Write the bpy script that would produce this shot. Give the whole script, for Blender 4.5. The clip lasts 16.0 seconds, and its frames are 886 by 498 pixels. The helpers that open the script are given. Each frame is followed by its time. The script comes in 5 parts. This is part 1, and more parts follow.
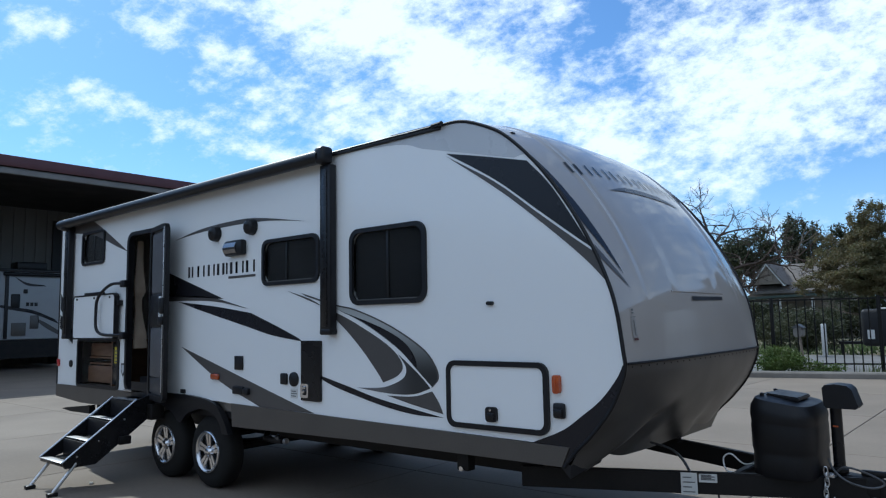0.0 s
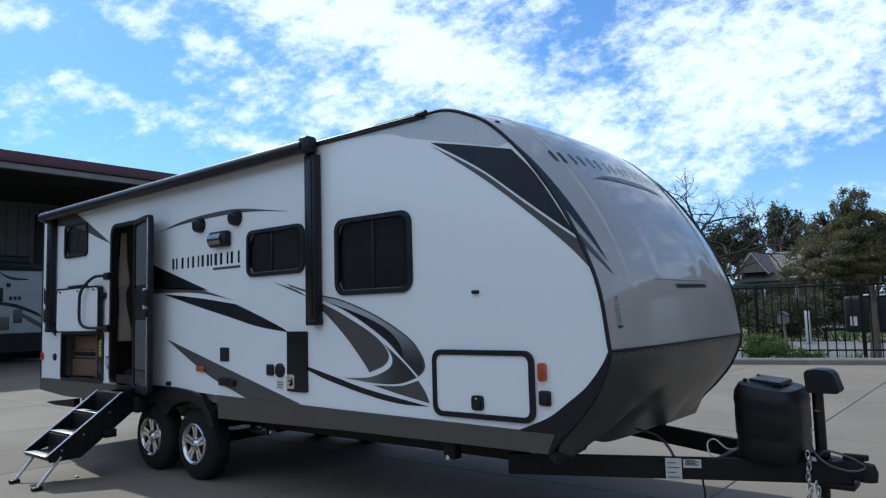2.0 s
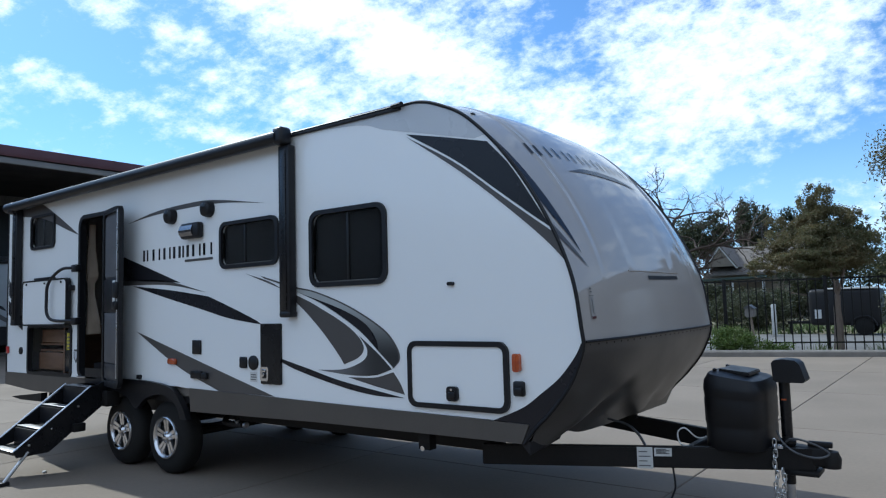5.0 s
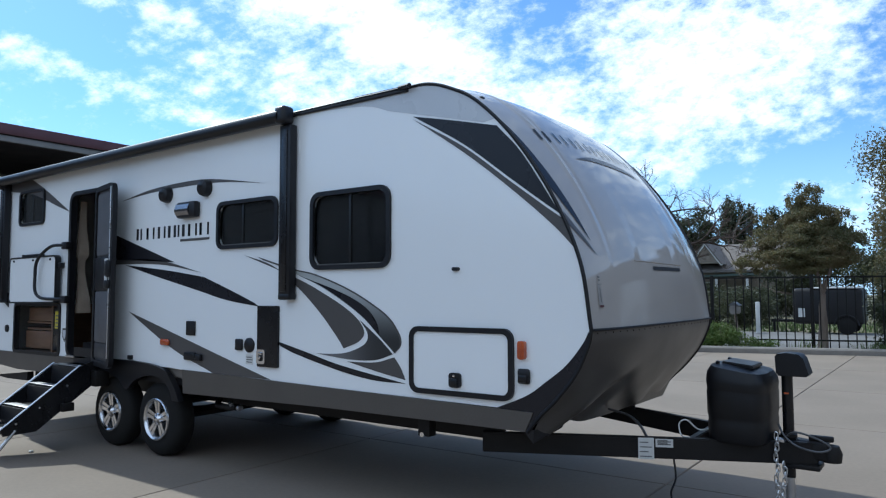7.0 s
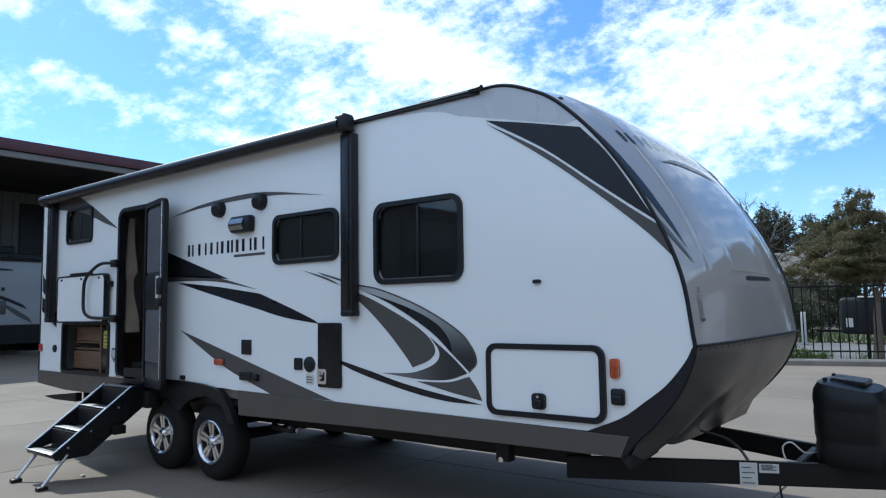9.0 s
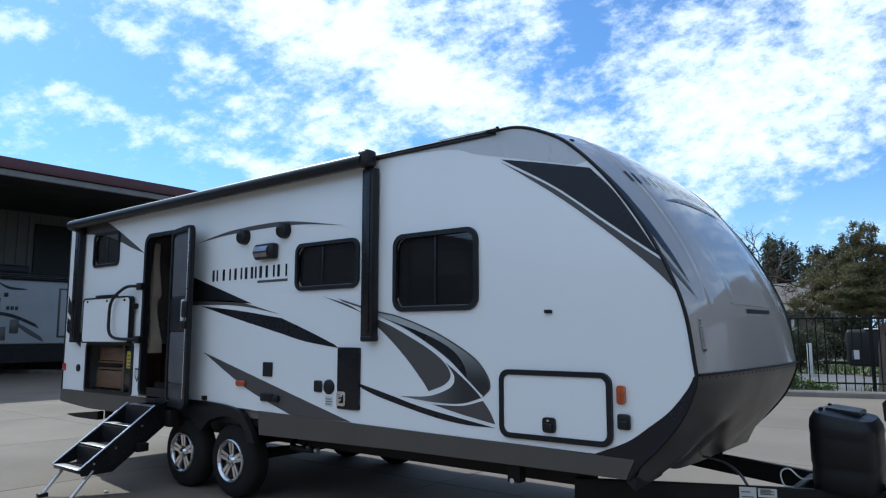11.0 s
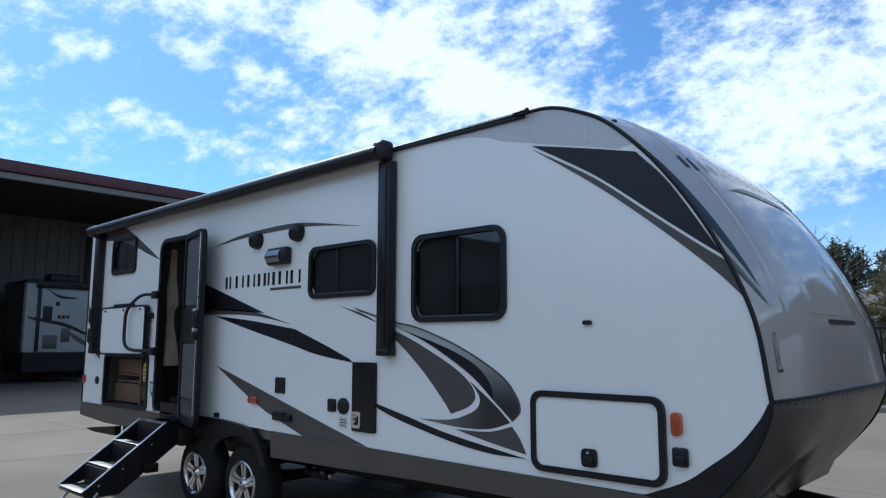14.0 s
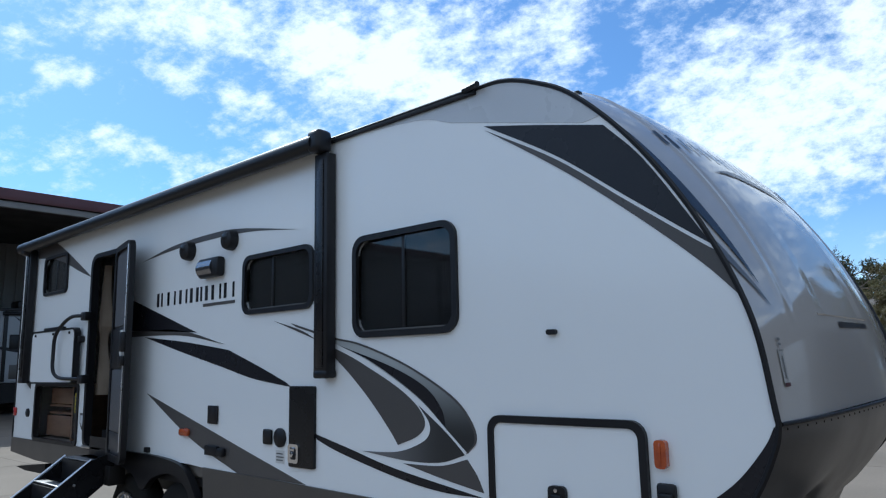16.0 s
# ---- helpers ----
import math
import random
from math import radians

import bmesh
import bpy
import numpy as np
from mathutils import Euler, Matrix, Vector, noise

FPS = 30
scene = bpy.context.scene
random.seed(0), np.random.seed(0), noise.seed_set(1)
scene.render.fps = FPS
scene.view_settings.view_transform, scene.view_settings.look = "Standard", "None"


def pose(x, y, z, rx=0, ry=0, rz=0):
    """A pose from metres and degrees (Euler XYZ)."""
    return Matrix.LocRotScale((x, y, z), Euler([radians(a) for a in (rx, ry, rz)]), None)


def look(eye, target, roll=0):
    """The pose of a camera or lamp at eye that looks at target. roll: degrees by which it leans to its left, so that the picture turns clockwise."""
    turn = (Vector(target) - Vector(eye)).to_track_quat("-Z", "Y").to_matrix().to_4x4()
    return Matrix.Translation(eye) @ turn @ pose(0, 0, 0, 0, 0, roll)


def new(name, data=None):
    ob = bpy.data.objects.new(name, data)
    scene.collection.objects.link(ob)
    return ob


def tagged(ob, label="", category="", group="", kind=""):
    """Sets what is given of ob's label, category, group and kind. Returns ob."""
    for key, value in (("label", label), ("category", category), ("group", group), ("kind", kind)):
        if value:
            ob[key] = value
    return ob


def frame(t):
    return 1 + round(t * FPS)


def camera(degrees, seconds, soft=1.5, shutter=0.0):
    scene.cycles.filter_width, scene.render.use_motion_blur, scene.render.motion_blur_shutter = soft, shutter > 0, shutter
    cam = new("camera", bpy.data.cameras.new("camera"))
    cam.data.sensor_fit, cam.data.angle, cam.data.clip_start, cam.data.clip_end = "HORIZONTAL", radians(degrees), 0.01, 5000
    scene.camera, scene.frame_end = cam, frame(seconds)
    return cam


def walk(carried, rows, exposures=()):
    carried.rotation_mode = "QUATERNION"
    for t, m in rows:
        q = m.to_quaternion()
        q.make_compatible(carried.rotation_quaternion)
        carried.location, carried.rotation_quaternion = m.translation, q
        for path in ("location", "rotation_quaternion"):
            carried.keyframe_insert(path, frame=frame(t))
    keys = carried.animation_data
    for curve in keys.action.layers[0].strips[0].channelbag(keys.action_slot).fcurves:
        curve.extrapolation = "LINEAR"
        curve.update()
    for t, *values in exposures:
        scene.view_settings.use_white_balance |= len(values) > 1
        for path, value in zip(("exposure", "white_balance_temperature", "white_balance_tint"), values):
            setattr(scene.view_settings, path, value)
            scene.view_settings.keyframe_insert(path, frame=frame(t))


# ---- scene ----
cam = camera(64.6, 16.0, soft=1.2)
PATH = [
    (0, (2.764, -3.76, 1.551), (1.482, -2.239, 1.756), -1.1),
    (0.5, (2.766, -3.755, 1.544), (1.488, -2.23, 1.741), -1.2),
    (1, (2.768, -3.748, 1.548), (1.495, -2.217, 1.734), -1.4),
    (1.5, (2.767, -3.744, 1.543), (1.502, -2.206, 1.725), -1.5),
    (2, (2.771, -3.745, 1.541), (1.514, -2.199, 1.719), -1.6),
    (2.5, (2.772, -3.741, 1.541), (1.524, -2.187, 1.715), -1.7),
    (3, (2.769, -3.741, 1.541), (1.528, -2.181, 1.711), -1.7),
    (3.5, (2.771, -3.745, 1.541), (1.538, -2.179, 1.71), -1.7),
    (4, (2.77, -3.743, 1.544), (1.544, -2.172, 1.712), -1.9),
    (6.5, (2.697, -3.797, 1.491), (1.542, -2.17, 1.632), -0.6),
    (7, (2.617, -3.791, 1.494), (1.452, -2.171, 1.625), -0.2),
    (7.5, (2.475, -3.766, 1.509), (1.192, -2.237, 1.636), 0.2),
    (8, (2.313, -3.736, 1.513), (1.008, -2.227, 1.643), -0.2),
    (8.5, (2.201, -3.735, 1.523), (0.904, -2.22, 1.668), -1.0),
    (9, (2.18, -3.752, 1.504), (0.959, -2.178, 1.675), -0.9),
    (11.5, (2.314, -4.053, 1.526), (1.08, -2.5, 1.777), 0.0),
    (12, (2.301, -3.893, 1.542), (1.075, -2.335, 1.802), -0.5),
    (12.5, (2.296, -3.742, 1.557), (1.053, -2.198, 1.823), -0.3),
    (13, (2.281, -3.651, 1.549), (0.973, -2.16, 1.813), 0.3),
    (13.5, (2.18, -3.567, 1.538), (0.856, -2.091, 1.799), 0.5),
    (14, (2.026, -3.409, 1.553), (0.69, -1.945, 1.818), 0.1),
    (14.5, (1.933, -3.276, 1.531), (0.618, -1.794, 1.809), -0.4),
    (15, (1.846, -3.037, 1.535), (0.558, -1.534, 1.818), -1.3),
    (15.5, (1.797, -2.831, 1.543), (0.504, -1.335, 1.843), -1.4),
    (16, (1.763, -2.754, 1.537), (0.459, -1.271, 1.857), -1.3),
]
walk(cam, [(t, look(eye, target, roll)) for t, eye, target, roll in PATH],
     exposures=[(0, 0.15, 5450, 4), (4, 0.26, 5450, 4), (7, 0.43, 5450, 4), (9, 0.45, 5450, 4), (11.5, 0.20, 5450, 4), (12.5, 0.13, 5450, 4), (16, 0.19, 5450, 4)])

# ---- light ----
SUN = Vector((-0.93, 0.13, 1.0)).normalized()
world = bpy.data.worlds.new("world")
scene.world = world
world.use_nodes = True
wn, wl = world.node_tree.nodes, world.node_tree.links
wn.clear()


def wnode(kind, **kw):
    n = wn.new(kind)
    for k, v in kw.items():
        setattr(n, k, v)
    return n


sky = wnode("ShaderNodeTexSky", sky_type="NISHITA", sun_disc=False)
sky.sun_elevation = math.asin(SUN.z)
sky.sun_rotation = math.atan2(SUN.x, SUN.y)
sky.altitude, sky.air_density, sky.dust_density, sky.ozone_density = 100, 1.0, 0.6, 1.6
coord = wnode("ShaderNodeTexCoord")
sep = wnode("ShaderNodeSeparateXYZ")
wl.new(coord.outputs["Generated"], sep.inputs[0])


def wmath(op, a, b=None, c=None, clamp=False):
    n = wnode("ShaderNodeMath", operation=op, use_clamp=clamp)
    for i, v in enumerate((a, b, c)):
        if v is None:
            continue
        if isinstance(v, (int, float)):
            n.inputs[i].default_value = v
        else:
            wl.new(v, n.inputs[i])
    return n.outputs[0]


def heading(az, el):
    """A direction: degrees left of +y, and above the horizon."""
    a, e = radians(az), radians(el)
    return Vector((-math.sin(a) * math.cos(e), math.cos(a) * math.cos(e), math.sin(e)))


def cloud_noise(scale, detail, rough, stretch=(1, 1, 1), turn=(0, 0, 0)):
    m = wnode("ShaderNodeMapping", vector_type="TEXTURE")
    m.inputs["Scale"].default_value = stretch
    m.inputs["Rotation"].default_value = [radians(q) for q in turn]
    wl.new(coord.outputs["Generated"], m.inputs[0])
    n = wnode("ShaderNodeTexNoise")
    n.inputs["Scale"].default_value, n.inputs["Detail"].default_value, n.inputs["Roughness"].default_value = scale, detail, rough
    wl.new(m.outputs[0], n.inputs["Vector"])
    return n.outputs[0]


def vmath(op, a, b):
    n = wnode("ShaderNodeVectorMath", operation=op)
    for i, q in enumerate((a, b)):
        if isinstance(q, Vector):
            n.inputs[i].default_value = q
        else:
            wl.new(q, n.inputs[i])
    return n


def bank(az0, el0, az1, el1, size, amount):
    """More or less cloud along an arc of the sky, fading over size degrees."""
    a, b = heading(az0, el0), heading(az1, el1)
    ab = b - a
    rel = vmath("SUBTRACT", coord.outputs["Generated"], a).outputs[0]
    t = wmath("DIVIDE", vmath("DOT_PRODUCT", rel, ab).outputs["Value"], max(ab.length_squared, 1e-6))
    t = wmath("MINIMUM", wmath("MAXIMUM", t, 0.0), 1.0)
    sc = wnode("ShaderNodeVectorMath", operation="SCALE")
    sc.inputs[0].default_value = ab
    wl.new(t, sc.inputs["Scale"])
    r = wnode("ShaderNodeMapRange", interpolation_type="SMOOTHSTEP")
    for k, val in ((1, 0.0), (2, math.radians(size)), (3, amount), (4, 0.0)):
        r.inputs[k].default_value = val
    wl.new(vmath("DISTANCE", rel, sc.outputs[0]).outputs["Value"], r.inputs[0])
    return r.outputs[0]


BANKS = ((68, 17.3, 52, 12.5, 1.35, 0.19), (66, 27, 46, 25.5, 5.0, 0.19), (52, 23.5, 40, 20.5, 4.0, 0.21), (40, 20, 28, 15, 5.5, 0.21),
         (54, 17.4, 44, 15.5, 3.5, 0.15), (62.9, 21.8, 62.6, 21.9, 2.0, 0.22), (58.5, 21.1, 57, 20.6, 2.0, 0.20), (71.5, 21.2, 70, 21, 2.0, 0.22),
         (24, 13, 8, 16.5, 7.0, 0.18), (18, 20, 2, 24, 9.0, 0.165), (42, 27, 31, 24.5, 5.0, 0.15), (27, 26, 25.5, 20, 2.5, -0.07), (58, 12, 72, 12, 4.5, -0.10), (72, 18, 62, 19, 2.5, -0.10), (14, 8.5, 4, 10.5, 3.0, -0.10), (6, 6, 2, 7, 3.0, 0.08),
         # unseen, added: clearer sky for the cap's reflection, cloud behind to brighten the side wall
         (-8, 36, -40, 36, 22.0, -0.12), (215, 40, 214, 41, 120.0, 0.19))
fine = cloud_noise(34.0, 10, 0.67, (1.3, 1.3, 0.75))
coarse = cloud_noise(10.0, 5, 0.55, (1.3, 1.3, 0.75))
streak = cloud_noise(26.0, 8, 0.65, (0.75, 0.75, 2.4), (0, 62, 40))
dens = wmath("ADD", wmath("MULTIPLY", fine, 0.80), wmath("ADD", wmath("MULTIPLY", coarse, 0.42), wmath("MULTIPLY", streak, 0.45)))
for b in BANKS:
    dens = wmath("ADD", dens, bank(*b))
ramp = wnode("ShaderNodeMapRange", interpolation_type="SMOOTHSTEP")
for k, val in ((1, 0.79), (2, 1.16), (3, 0.04), (4, 0.97)):
    ramp.inputs[k].default_value = val
wl.new(dens, ramp.inputs[0])
mixw = wnode("ShaderNodeMix", data_type="RGBA")
wl.new(ramp.outputs[0], mixw.inputs["Factor"])
deep = wnode("ShaderNodeMix", data_type="RGBA", blend_type="MULTIPLY")
deep.inputs["Factor"].default_value = 1.0
wl.new(sky.outputs[0], deep.inputs["A"])
deep.inputs["B"].default_value = (0.68, 0.97, 1.22, 1)
haze = wnode("ShaderNodeMapRange", interpolation_type="SMOOTHSTEP")
for k, val in ((1, 0.0), (2, 0.26), (3, 0.75), (4, 0.0)):
    haze.inputs[k].default_value = val
wl.new(sep.outputs["Z"], haze.inputs[0])
pale = wnode("ShaderNodeMix", data_type="RGBA")
wl.new(haze.outputs[0], pale.inputs["Factor"])
wl.new(deep.outputs["Result"], pale.inputs["A"])
pale.inputs["B"].default_value = (5.0, 7.0, 9.3, 1)
wl.new(pale.outputs["Result"], mixw.inputs["A"])
mixw.inputs["B"].default_value = (9.8, 10.0, 10.2, 1)
bg = wnode("ShaderNodeBackground")
bg.inputs["Strength"].default_value = 0.10
wl.new(mixw.outputs["Result"], bg.inputs["Color"])
outw = wnode("ShaderNodeOutputWorld")
wl.new(bg.outputs[0], outw.inputs["Surface"])

sun = new("sun", bpy.data.lights.new("sun", "SUN"))
sun.data.energy, sun.data.angle, sun.data.color = 3.2, radians(0.6), (1.0, 0.93, 0.80)
sun.matrix_world = look(SUN * 60, (0, 0, 0))


# ---- materials ----
def surf(name, a, b=None, scale=4.0, rough=0.5, metal=0.0, bump=0.0, fine_scale=60.0, contrast=0.5, coat=0.0, spec=0.5, rough_var=0.1, vary=0.0, island=0.0, stretch=(1, 1, 1), thin=0.0):
    """A surface whose colour wanders from a to b at two scales, with fine relief."""
    m = bpy.data.materials.new(name)
    m.use_nodes = True
    nt = m.node_tree
    p = nt.nodes["Principled BSDF"]
    b = b or tuple(c * 0.8 for c in a)
    co = nt.nodes.new("ShaderNodeTexCoord")
    mp = nt.nodes.new("ShaderNodeMapping")
    mp.inputs["Scale"].default_value = stretch
    nt.links.new(co.outputs["Object"], mp.inputs[0])
    n1, n2 = nt.nodes.new("ShaderNodeTexNoise"), nt.nodes.new("ShaderNodeTexNoise")
    n1.inputs["Scale"].default_value, n1.inputs["Detail"].default_value = scale, 5
    n2.inputs["Scale"].default_value, n2.inputs["Detail"].default_value = fine_scale, 3
    for n in (n1, n2):
        nt.links.new(mp.outputs[0], n.inputs["Vector"])
    add = nt.nodes.new("ShaderNodeMath")
    add.operation = "MULTIPLY_ADD"
    nt.links.new(n2.outputs[0], add.inputs[0])
    add.inputs[1].default_value = 0.45
    nt.links.new(n1.outputs[0], add.inputs[2])
    r = nt.nodes.new("ShaderNodeMapRange")
    for k, val in ((1, 0.725 - contrast * 0.5), (2, 0.725 + contrast * 0.5), (3, 0), (4, 1)):
        r.inputs[k].default_value = val
    nt.links.new(add.outputs[0], r.inputs[0])
    fac = r.outputs[0]
    if vary or island:
        src = nt.nodes.new("ShaderNodeObjectInfo").outputs["Random"] if vary else nt.nodes.new("ShaderNodeNewGeometry").outputs["Random Per Island"]
        k = nt.nodes.new("ShaderNodeMath")
        k.operation, k.use_clamp = "MULTIPLY_ADD", True
        nt.links.new(src, k.inputs[0])
        k.inputs[1].default_value = vary or island
        sub = nt.nodes.new("ShaderNodeMath")
        sub.operation = "SUBTRACT"
        nt.links.new(fac, sub.inputs[0])
        sub.inputs[1].default_value = (vary or island) / 2
        nt.links.new(sub.outputs[0], k.inputs[2])
        fac = k.outputs[0]
    mix = nt.nodes.new("ShaderNodeMix")
    mix.data_type = "RGBA"
    mix.inputs["A"].default_value, mix.inputs["B"].default_value = (*a, 1), (*b, 1)
    nt.links.new(fac, mix.inputs["Factor"])
    nt.links.new(mix.outputs["Result"], p.inputs["Base Color"])
    rr = nt.nodes.new("ShaderNodeMapRange")
    for k, val in ((1, 0.3), (2, 0.7), (3, max(0.02, rough - rough_var / 2)), (4, min(1, rough + rough_var / 2))):
        rr.inputs[k].default_value = val
    nt.links.new(n1.outputs[0], rr.inputs[0])
    nt.links.new(rr.outputs[0], p.inputs["Roughness"])
    p.inputs["Metallic"].default_value, p.inputs["Coat Weight"].default_value = metal, coat
    p.inputs["Coat Roughness"].default_value = 0.05
    p.inputs["Specular IOR Level"].default_value = spec
    if bump:
        bp = nt.nodes.new("ShaderNodeBump")
        bp.inputs["Strength"].default_value, bp.inputs["Distance"].default_value = 0.6, bump
        nt.links.new(add.outputs[0], bp.inputs["Height"])
        nt.links.new(bp.outputs[0], p.inputs["Normal"])
    if thin:
        tr, ms = nt.nodes.new("ShaderNodeBsdfTranslucent"), nt.nodes.new("ShaderNodeMixShader")
        nt.links.new(mix.outputs["Result"], tr.inputs["Color"])
        ms.inputs[0].default_value = thin
        nt.links.new(p.outputs[0], ms.inputs[1])
        nt.links.new(tr.outputs[0], ms.inputs[2])
        nt.links.new(ms.outputs[0], nt.nodes["Material Output"].inputs["Surface"])
    return m


def glass(name, tint, rough=0.02):
    m = bpy.data.materials.new(name)
    m.use_nodes = True
    p = m.node_tree.nodes["Principled BSDF"]
    p.inputs["Base Color"].default_value = (*tint, 1)
    p.inputs["Transmission Weight"].default_value, p.inputs["Roughness"].default_value, p.inputs["IOR"].default_value = 1.0, rough, 1.45
    return m


def graded(name, a, b, axis, lo, hi, rough=0.35):
    """Airbrushed vinyl: one ink fading into another along x or z."""
    m = bpy.data.materials.new(name)
    m.use_nodes = True
    nt = m.node_tree
    p = nt.nodes["Principled BSDF"]
    co, se, r, mix = (nt.nodes.new(k) for k in ("ShaderNodeTexCoord", "ShaderNodeSeparateXYZ", "ShaderNodeMapRange", "ShaderNodeMix"))
    r.interpolation_type, mix.data_type = "SMOOTHSTEP", "RGBA"
    nt.links.new(co.outputs["Object"], se.inputs[0])
    nt.links.new(se.outputs[axis], r.inputs[0])
    r.inputs[1].default_value, r.inputs[2].default_value = lo, hi
    nt.links.new(r.outputs[0], mix.inputs["Factor"])
    mix.inputs["A"].default_value, mix.inputs["B"].default_value = (*a, 1), (*b, 1)
    nt.links.new(mix.outputs["Result"], p.inputs["Base Color"])
    p.inputs["Roughness"].default_value = rough
    return m


M = {}
M["white"] = surf("white_fibreglass", (0.818, 0.836, 0.842), (0.788, 0.806, 0.815), 0.8, 0.22, bump=0.0006, fine_scale=3.0, contrast=0.9, coat=0.25)
M["grey_paint"] = surf("silver_gelcoat", (0.40, 0.375, 0.35), (0.36, 0.335, 0.315), 1.2, 0.07, rough_var=0.03, metal=0.0, fine_scale=400, contrast=0.9, coat=0.0, spec=0.46)
M["graphite"] = surf("graphite_gelcoat", (0.072, 0.066, 0.06), (0.058, 0.053, 0.049), 2.0, 0.38, bump=0.0004, fine_scale=200)
M["skirt"] = surf("grey_metal_skirt", (0.102, 0.092, 0.082), (0.078, 0.07, 0.063), 1.5, 0.38, metal=0.2, fine_scale=80)
M["black"] = surf("black_plastic", (0.008, 0.008, 0.010), (0.013, 0.013, 0.015), 6, 0.40, spec=0.3, bump=0.0005, fine_scale=300)
M["black_gloss"] = surf("black_powdercoat", (0.006, 0.006, 0.008), (0.011, 0.011, 0.012), 5, 0.28, spec=0.35, bump=0.0003, fine_scale=200)
M["frame_black"] = surf("black_chassis_paint", (0.007, 0.007, 0.008), (0.016, 0.014, 0.013), 5, 0.5, spec=0.22, bump=0.001, fine_scale=90)
M["cover"] = surf("black_moulded_plastic", (0.006, 0.006, 0.007), (0.010, 0.010, 0.012), 7, 0.45, spec=0.3, bump=0.001, fine_scale=220)
M["tyre"] = surf("tyre_rubber", (0.009, 0.009, 0.009), (0.016, 0.015, 0.014), 8, 0.8, spec=0.25, bump=0.002, fine_scale=120)
M["alloy"] = surf("machined_aluminium", (0.75, 0.75, 0.76), (0.62, 0.62, 0.64), 10, 0.24, metal=1.0, fine_scale=300)
M["alloy_dark"] = surf("dark_wheel_pocket", (0.10, 0.10, 0.105), (0.05, 0.05, 0.05), 10, 0.5, metal=0.6)
M["steel"] = surf("aluminium_trim", (0.68, 0.69, 0.70), (0.5, 0.5, 0.52), 9, 0.3, metal=1.0, fine_scale=200)
M["tread_metal"] = surf("aluminium_tread", (0.55, 0.55, 0.56), (0.38, 0.38, 0.39), 12, 0.38, metal=0.9, bump=0.003, fine_scale=120)
M["ink_dark"] = surf("dark_vinyl", (0.012, 0.012, 0.016), (0.017, 0.017, 0.021), 2, 0.28, spec=0.3, fine_scale=100)
M["ink_grey"] = surf("grey_vinyl", (0.085, 0.08, 0.078), (0.075, 0.07, 0.068), 2, 0.32, spec=0.35, fine_scale=100)
M["ink_pale"] = surf("pale_grey_vinyl", (0.52, 0.545, 0.58), (0.49, 0.515, 0.55), 2, 0.28, fine_scale=100)
M["ink_fade"] = graded("faded_vinyl", (0.02, 0.022, 0.024), (0.36, 0.38, 0.38), "Z", 1.16, 1.60)
M["ink_fade_low"] = graded("faded_dark_vinyl", (0.14, 0.14, 0.145), (0.025, 0.026, 0.028), "X", -1.15, -0.66)
M["ink_white"] = surf("white_vinyl_edge", (0.72, 0.73, 0.74), (0.68, 0.69, 0.7), 2, 0.3)
M["glass"] = glass("tinted_glass", (0.30, 0.31, 0.32))
M["screen"] = surf("insect_screen", (0.10, 0.10, 0.108), (0.075, 0.075, 0.082), 3, 0.5, bump=0.001, fine_scale=500)
M["door_inner"] = surf("dark_door_liner", (0.05, 0.05, 0.056), (0.04, 0.04, 0.044), 3, 0.4)
M["amber"] = surf("amber_lens", (0.46, 0.085, 0.015), (0.32, 0.05, 0.01), 20, 0.2, bump=0.001, fine_scale=120, coat=0.5)
M["red"] = surf("red_lens", (0.45, 0.02, 0.02), (0.3, 0.012, 0.015), 20, 0.2, coat=0.5)
M["wood"] = surf("walnut_cabinet", (0.17, 0.10, 0.06), (0.10, 0.055, 0.032), 3, 0.45, bump=0.001, fine_scale=30, stretch=(1, 1, 6))
M["yellow"] = surf("yellow_card", (0.55, 0.47, 0.03), (0.5, 0.42, 0.03), 9, 0.6)
M["paper"] = surf("white_label_paper", (0.62, 0.62, 0.60), (0.55, 0.55, 0.53), 12, 0.6)
M["ink_text"] = surf("label_print", (0.10, 0.10, 0.10), (0.14, 0.14, 0.14), 12, 0.6)
M["curtain"] = surf("beige_curtain", (0.44, 0.36, 0.28), (0.33, 0.27, 0.21), 6, 0.9, bump=0.002, fine_scale=150)
M["inside"] = surf("dim_interior_panel", (0.22, 0.19, 0.16), (0.16, 0.14, 0.12), 3, 0.7)
M["chrome"] = surf("chrome", (0.75, 0.75, 0.77), (0.6, 0.6, 0.62), 12, 0.15, metal=1.0)
M["smoke"] = surf("smoked_chrome_lens", (0.26, 0.26, 0.28), (0.2, 0.2, 0.21), 12, 0.14, metal=0.9)
M["night_blind"] = surf("dark_pleated_blind", (0.17, 0.165, 0.16), (0.10, 0.098, 0.095), 2, 0.8, stretch=(1, 1, 20))
M["label_film"] = surf("clear_label_film", (0.36, 0.35, 0.34), (0.30, 0.29, 0.28), 30, 0.2)
M["hull"] = surf("roof_membrane", (0.6, 0.6, 0.6), (0.5, 0.5, 0.5), 3, 0.7)
M["wire"] = surf("grey_cable", (0.10, 0.10, 0.105), (0.05, 0.05, 0.05), 9, 0.5)
M["concrete"] = surf("broom_finished_concrete", (0.226, 0.184, 0.143), (0.152, 0.124, 0.097), 0.5, 0.85, bump=0.003, fine_scale=26, contrast=0.75, vary=0.28)
M["kerb"] = surf("weathered_kerb_concrete", (0.24, 0.22, 0.195), (0.16, 0.145, 0.13), 2.5, 0.9, bump=0.006, fine_scale=40)
